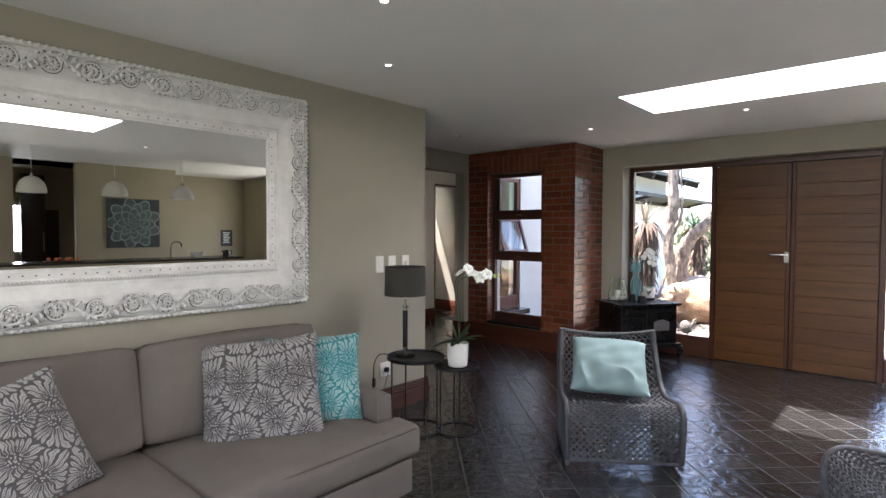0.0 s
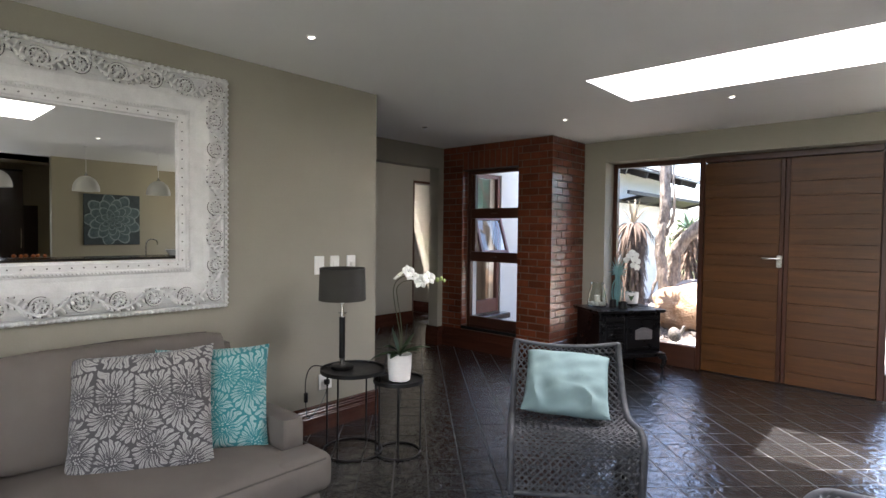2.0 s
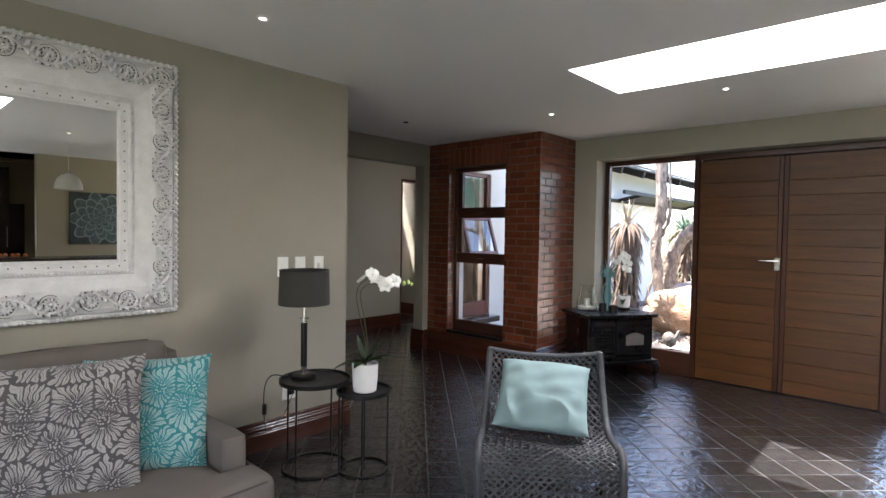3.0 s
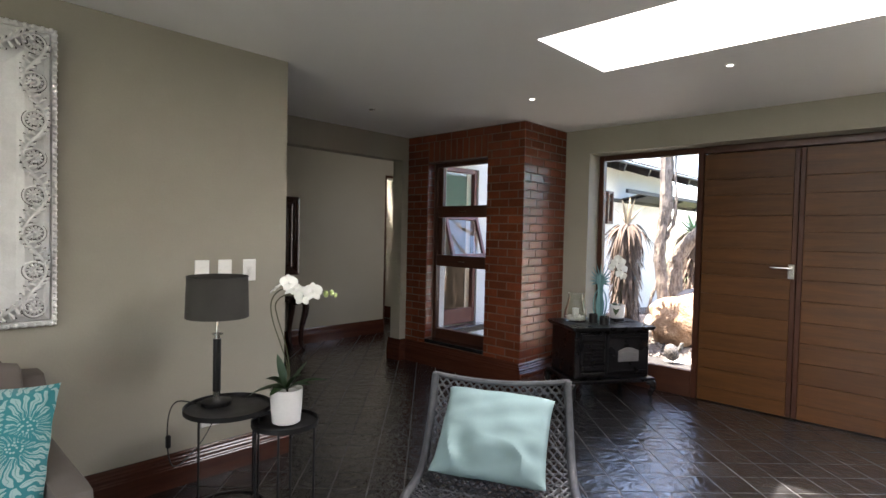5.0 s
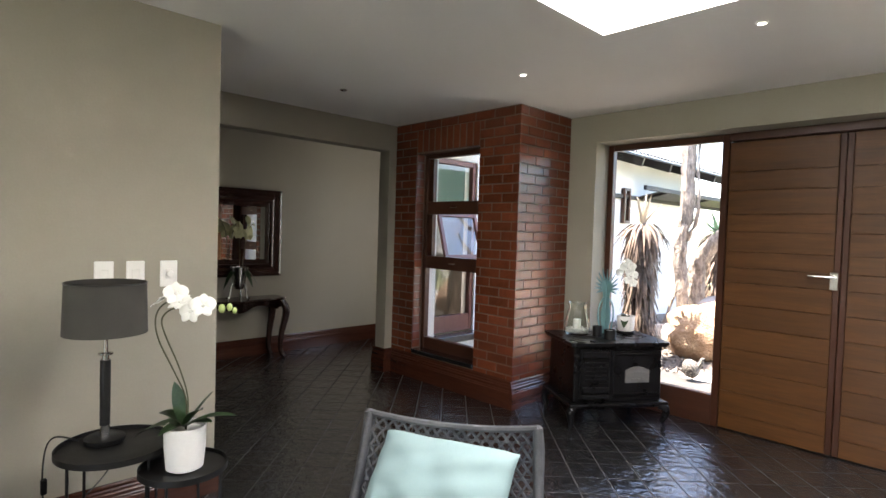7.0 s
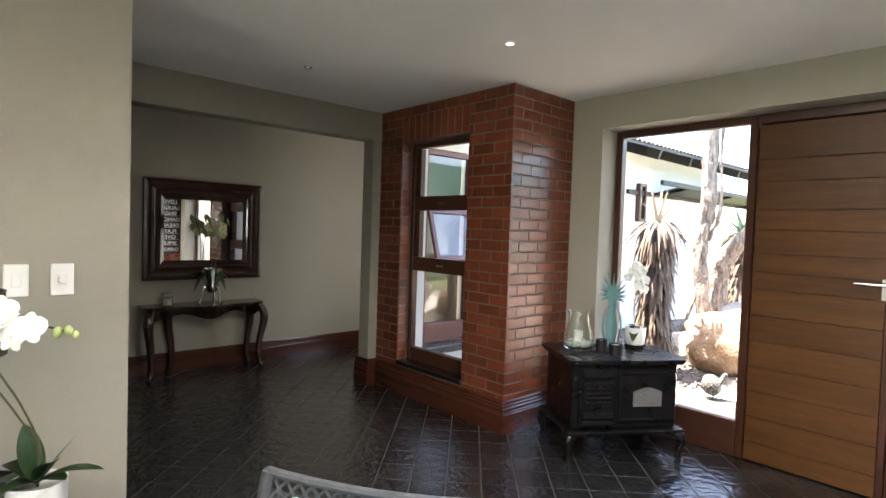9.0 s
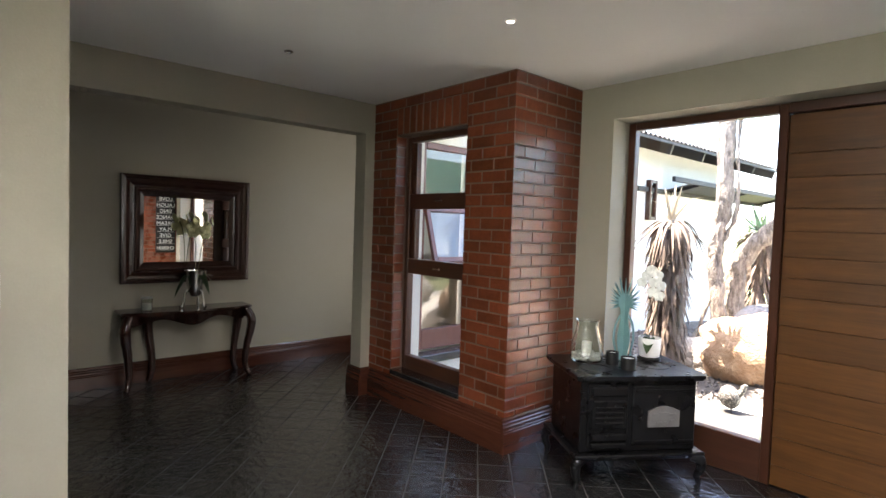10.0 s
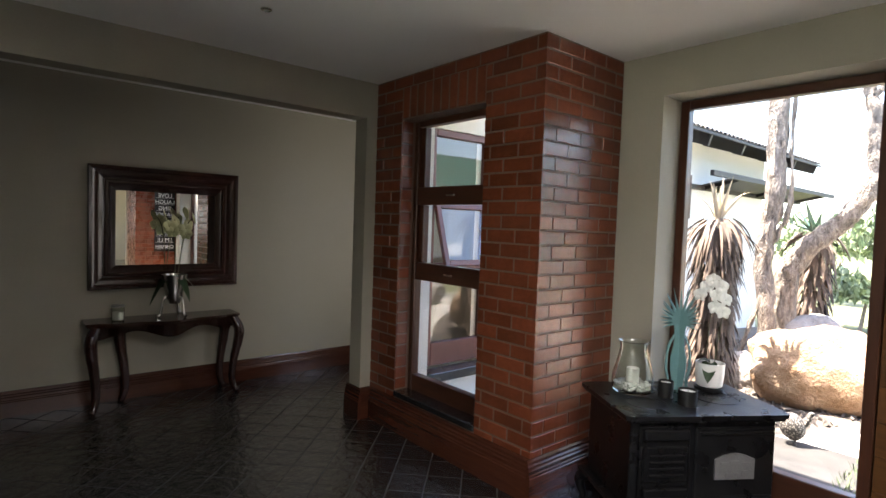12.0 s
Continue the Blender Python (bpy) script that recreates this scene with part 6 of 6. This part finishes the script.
vv = st_.nodes.new("ShaderNodeTexVoronoi")
vv.inputs["Scale"].default_value = 60
st_.links.new(coords(st_), vv.inputs["Vector"])
st_.links.new(ramp(st_, vv.outputs["Distance"], [(0.3, (0.3, 0.27, 0.23)), (0.42, (0.045, 0.04, 0.036))]), sb_.inputs["Base Color"])
sb_.inputs["Roughness"].default_value = 0.6
gb = tagged(new("bird_statue", finish("bird_statue", gf, SPOTTED, True)), "spotted metal guinea fowl statue on the path", "statue")
gb.matrix_world = pose(-1.9, 9.08, ground_height(-1.9, 9.08) + 0.05, 0, 0, 20) @ Matrix.Scale(0.92, 4)


def shrub(x, y, r, h, n, seed, label):
    rnd = random.Random(seed)
    t = thing("shrub", pose(x, y, ground_height(x, y)), label, "shrub", "garden shrubs")
    part("stems", tube([(0, 0, 0), (0.05 * r, 0, h * 0.3), (0.1 * r, 0.1 * r, h * 0.6)], [0.04, 0.03, 0.015], 6), BARK, t)
    b = bmesh.new()
    for k in range(n):
        a, e = rnd.uniform(0, math.tau), rnd.uniform(-0.2, 1.0)
        d = (rnd.random() ** 0.4) * (0.75 + 0.25 * math.sin(a * 3 + seed))
        c = Vector((r * d * math.cos(a) * math.cos(e), r * d * math.sin(a) * math.cos(e), h * 0.5 + h * 0.5 * d * math.sin(e)))
        s = rnd.uniform(0.05, 0.13) * (r ** 0.5)
        q = Euler((rnd.random() * 6, rnd.random() * 6, rnd.random() * 6)).to_matrix()
        b.faces.new([b.verts.new(c + q @ Vector(p) * s) for p in ((-1, 0, 0), (0, -0.4, 0.1), (1, 0, 0), (0, 0.4, 0.1))])
    part("leaves", b, SHRUB, t, kind="stuff")


shrub(-3.0, 16.2, 0.9, 1.3, 900, 1, "feathery green shrub beyond the aloes")
shrub(-1.9, 18.5, 1.1, 1.2, 900, 2, "low green shrub on the lawn")
shrub(-4.6, 21.0, 1.6, 2.6, 1400, 3, "tall green shrub behind the wing")
shrub(0.5, 26.0, 2.2, 3.0, 1500, 4, "broad green shrub far across the lawn")
shrub(-3.6, 29.0, 2.6, 3.6, 1500, 5, "broad green shrub far across the lawn")
shrub(5.0, 30.0, 3.0, 3.6, 1500, 6, "broad green shrub far across the lawn")
shrub(1.5, 12.2, 0.7, 0.9, 700, 7, "rounded green shrub by the path")
boulder(0.9, 11.2, 0.2, 0.6, 0.5, 0.35, 33, GREY_ROCK, "grey boulder by the path", 10)

# roof and pergola of the near wing
wing = thing("house_wing_roof", pose(0, 0, 0), "dark corrugated roof of the house wing with exposed rafters", "roof", kind="structure")
EX, EZ = -3.55, 2.86
rs = sheet(lambda u, v: (EX - u * 2.6, 8.9 + v * 6.6, EZ + u * 0.85 + 0.018 * math.sin(v * 6.6 / 0.125 * math.tau)), 2, 420)
bmesh.ops.solidify(rs, geom=rs.faces[:], thickness=0.006)
part("roof_sheet", rs, ROOF_DARK, wing, "charcoal corrugated sheets")
for k in range(7):
    y = 9.2 + 1.02 * k
    b = box(0, 0.75, -0.025, 0.025, -0.2, -0.03, 0.004)
    r_ = part("rafter", b, EAVE_WOOD, wing)
    r_.matrix_basis = pose(EX + 0.0, y, EZ, 0, 0, 180) @ pose(0, 0, 0, 0, -18, 0)
part("fascia", box(EX - 0.02, EX + 0.0, 8.9, 15.5, EZ - 0.06, EZ - 0.024, 0.003), EAVE_WOOD, wing)
pg = thing("pergola", pose(0, 0, 0), "dark stained timber pergola fixed to the wing wall", "pergola", kind="structure")
part("outer_beam", box(-3.6, -3.55, 11.3, 16.4, 2.31, 2.38, 0.004), EAVE_WOOD, pg)
part("soffit", sheet(lambda u, v: (-4.09 + u * 0.49, 12.1 + v * 4.3, 2.262 + u * 0.1), 2, 2), EAVE_WOOD, pg, "dark boarded underside")
part("wall_beam", box(-4.14, -4.09, 11.3, 16.4, 2.2, 2.27, 0.004), EAVE_WOOD, pg)
for k in (1, 3, 5):
    part("cross_beam", tube([(-4.085, 11.34 + 0.95 * k, 2.235), (-3.603, 11.34 + 0.95 * k, 2.345)], 0.035, 4), EAVE_WOOD, pg)
window_frame("window_5", pose(-4.1, 11.6, 1.78, 0, 0, 90), 0.22, 0.6, [], "small dark framed window in the wing wall", 0.045, 0.05)
# black panel on the solid wall gives the darkness behind the pane
structure("window_dark_panel", boxes((-4.14, -4.136, 11.61, 11.81, 1.79, 2.37)), BLACK_METAL, "black panel in place of the unlit room behind the wing window", "window")

# neighbouring wing with a green roof, mirrored in the courtyard window
nh = thing("green_roofed_house", pose(0, 0, 0), "low cream house wing under a green corrugated roof", "house")
part("wall", box(4.5, 10.5, 15.0, 25.0, -0.1, 2.5), OUTSIDE_PLASTER, nh)
for sg in (0, 1):
    rf = sheet(lambda u, v: (4.0 + u * 3.5 if sg == 0 else 11.0 - u * 3.5, 14.5 + v * 11, 2.45 + u * 1.7 + 0.02 * math.sin(v * 11 / 0.16 * math.tau)), 2, 420)
    bmesh.ops.solidify(rf, geom=rf.faces[:], thickness=0.006)
    part("roof", rf, ROOF_GREEN, nh, "green corrugated roof sheets")
part("gable", boxes((6.0, 9.0, 15.0, 25.0, 2.5, 3.2)), OUTSIDE_PLASTER, nh)
for y in (16.5, 19.5, 22.5):
    w_ = part("window", boxes((4.46, 4.5, y, y + 0.06, 0.8, 2.1), (4.46, 4.5, y + 1.14, y + 1.2, 0.8, 2.1), (4.46, 4.5, y + 0.06, y + 1.14, 2.04, 2.1), (4.46, 4.5, y + 0.06, y + 1.14, 0.8, 0.86)), FRAME_WOOD, nh)
    part("pane", box(4.485, 4.495, y + 0.06, y + 1.14, 0.86, 2.04), PANE, w_)

# ---- bricks, then floor tiles ----


def bevelled(w, d, h, bev=0.003):
    """A brick-like block with its near long edges bevelled, centred."""
    bm = bmesh.new()
    pts = []
    for y, g in ((d / 2, 0), (-d / 2 + bev, 0), (-d / 2, bev)):
        pts.append([bm.verts.new((sx * (w / 2 - g), y, sz * (h / 2 - g))) for sx, sz in ((-1, -1), (1, -1), (1, 1), (-1, 1))])
    for a, b in zip(pts, pts[1:]):
        for k in range(4):
            bm.faces.new((a[k], a[(k + 1) % 4], b[(k + 1) % 4], b[k]))
    bm.faces.new(pts[-1])
    return bm


BL, BH, COURSE, JOINT = 0.222, 0.0735, 0.0849, 0.011
brick_me = finish("brick", bevelled(BL, 0.02, BH), BRICK)
rnd = random.Random(21)


def lay(parent, m, x0, x1, z0, z1, gap=None, start=0):
    """Stretcher bond on a wall face whose plane is m's x-z plane, facing -y. gap: an opening (x0, x1, z0, z1)."""
    rows = int((z1 - z0) / COURSE + 0.5)
    for r in range(rows):
        z = z1 - (r + 0.5) * COURSE
        x = x0 - (BL + JOINT) / 2 * ((r + start) % 2)
        while x < x1 - 0.01:
            spans = [(max(x, x0), min(x + BL, x1))]
            if gap and gap[2] - BH / 2 < z < gap[3] + BH / 2:
                spans = [(a, b) for a, b in ((spans[0][0], min(spans[0][1], gap[0])), (max(spans[0][0], gap[1]), spans[0][1]))]
            for a, b in spans:
                if b - a > 0.02:
                    o = new("brick", brick_me)
                    o.parent = parent
                    o.matrix_basis = m @ pose((a + b) / 2, rnd.uniform(-0.0012, 0.0012), z, 0, 0, rnd.uniform(-0.3, 0.3)) @ Matrix.Diagonal(((b - a) / BL, 1, 1, 1))
            x += BL + JOINT


# faces stand 8 mm proud of the mortar
lay(brick_wall, pose(0, 6.77, 0), -4.225, -2.53, 0.24, CEIL - 0.002, (W0, W1, WZ0 - 0.02, WZ1 + 0.235), 0)
for k in range(10):
    o = new("brick", brick_me)
    o.parent = brick_wall
    o.matrix_basis = pose(W0 + 0.046 + k * 0.088, 6.77, WZ1 + 0.121, 0, 90, 0)
lay(brick_pier, pose(-2.54, 0, 0, 0, 0, 90), 6.76, FRONT - 0.004, 0.24, CEIL - 0.002, None, 1)
for z in range(int((WZ1 - WZ0) / COURSE)):
    o = new("brick", brick_me)
    o.parent = brick_wall
    o.matrix_basis = pose(W0 + 0.001, 6.814, CEIL - 0.002 - (z + 4.3) * COURSE, 0, 0, 90) @ Matrix.Diagonal((0.43, 0.5, 1, 1))
be = bmesh.new()
for r in range(29):
    z = CEIL - 0.002 - (r + 0.5) * COURSE
    for m, a, b in ((pose(1.76, 0, 0, 0, 0, -90), -FRONT + 0.004, -6.76), (pose(0, 6.77, 0), 1.75, 2.6)):
        x = a - (BL + JOINT) / 2 * (r % 2)
        while x < b - 0.01:
            p, q = max(x, a), min(x + BL, b)
            if q - p > 0.02:
                join(be, bevelled(q - p, 0.02, BH), m @ pose((p + q) / 2, 0, z))
            x += BL + JOINT
pb_ = part("bricks", be, BRICK_JOINED, brick_pier_east, kind="stuff")

# slate tiles laid diagonally; joints recessed
PITCH, TILE = 0.217, 0.2085
U0, V0 = 3.683, 6.15
C = math.sqrt(0.5)


def tile_mesh(seed):
    rn = random.Random(seed)
    bm = bmesh.new()
    n = 5
    h = TILE / 2
    g = []
    for i in range(n + 1):
        row = []
        for j in range(n + 1):
            x, y = -h + TILE * i / n, -h + TILE * j / n
            edge = i in (0, n) or j in (0, n)
            wob = rn.uniform(-0.002, 0.002) if edge else 0
            row.append(bm.verts.new((x + (wob if i in (0, n) else 0), y + (wob if j in (0, n) else 0), (-0.0002 if edge else rn.uniform(-0.0007, 0.0006)))))
        g.append(row)
    for i in range(n):
        for j in range(n):
            bm.faces.new((g[i][j], g[i + 1][j], g[i + 1][j + 1], g[i][j + 1]))
    for f in bm.faces:
        f.smooth = True
    rim = [g[i][0] for i in range(n + 1)] + [g[n][j] for j in range(1, n + 1)] + [g[i][n] for i in range(n - 1, -1, -1)] + [g[0][j] for j in range(n - 1, 0, -1)]
    low = [bm.verts.new((v.co.x, v.co.y, -0.009)) for v in rim]
    for k in range(len(rim)):
        j = (k + 1) % len(rim)
        bm.faces.new((rim[k], low[k], low[j], rim[j])).smooth = False
    bmesh.ops.split_edges(bm, edges=[e for e in bm.edges if len({f.smooth for f in e.link_faces}) == 2])
    return bm


def tile_data(seed):
    me = bpy.data.meshes.new("tile")
    bm = tile_mesh(seed)
    bm.to_mesh(me)
    bm.free()
    me.materials.append(SLATE)
    return me


tile_mes = [tile_data(40 + k) for k in range(6)]
shape = [([v.co.copy() for v in me.vertices], [tuple(p.vertices) for p in me.polygons]) for me in tile_mes]
near, edge_row, verts, faces = [], [], [], []
for i in range(-60, 60):
    for j in range(-60, 60):
        u, v = U0 + (i + 0.5) * PITCH, V0 + (j + 0.5) * PITCH
        x, y = (u - v) * C, (u + v) * C
        inside = (-2.70 < x < 2.7 and -0.4 < y < 7.92) or (-5.74 < x <= -2.70 and 2.7 < y < 6.86) or (-5.74 < x < -4.1 and 6.7 < y < 9.55)
        if not inside:
            if 0.0 < x + 2.7 < 13.0 and -2.9 < y < 9.4 and not (x < 2.9 and y > 7.0):
                n0 = len(verts)
                h = TILE * C
                verts += [Vector((x + p * h, y + r * h, z)) for z in (0.0, -0.008) for p, r in ((1, 0), (0, 1), (-1, 0), (0, -1))]
                faces += [tuple(n0 + k for k in f) for f in ((0, 1, 2, 3), (0, 4, 5, 1), (1, 5, 6, 2), (2, 6, 7, 3), (3, 7, 4, 0))]
            continue
        q = (i * 7 + j * 13) % 6
        turn = Matrix.Rotation(radians(45 + 90 * ((i * 3 + j * 5) % 4)), 4, "Z")
        m = Matrix.Translation((x, y, 0.0004 * ((i * 5 + j * 3) % 3))) @ turn @ Euler((radians(0.1 * math.sin(i * 5.1 + j)), radians(0.1 * math.sin(j * 3.7 - i)), 0)).to_matrix().to_4x4()
        if y > 7.6:
            edge_row.append((q, m))
        elif -2.75 < x < 0.45 and 4.25 < y < 7.6:
            near.append((q, m))
        else:
            n0 = len(verts)
            verts += [m @ c for c in shape[q][0]]
            faces += [tuple(n0 + k for k in f) for f in shape[q][1]]
for q, m in near:
    o = new("tile", tile_mes[q])
    o.parent, o.matrix_basis = floor, m
# tiles under the entrance frame are cut straight
for q, m in edge_row:
    bm = tile_mesh(40 + q)
    bmesh.ops.transform(bm, matrix=m, verts=bm.verts[:])
    bmesh.ops.bisect_plane(bm, geom=bm.verts[:] + bm.edges[:] + bm.faces[:], plane_co=(0, 7.775, 0), plane_no=(0, 1, 0), clear_outer=True)
    if len(bm.faces) > 4:
        cut = bpy.data.meshes.new("tile")
        bm.to_mesh(cut)
        cut.materials.append(SLATE)
        o = new("tile", cut)
        o.parent = floor
    bm.free()
me = bpy.data.meshes.new("tiles")
me.from_pydata(verts, [], faces)
me.materials.append(SLATE_JOINED)
rest = tagged(new("tiles", me), kind="stuff")
rest.parent = floor
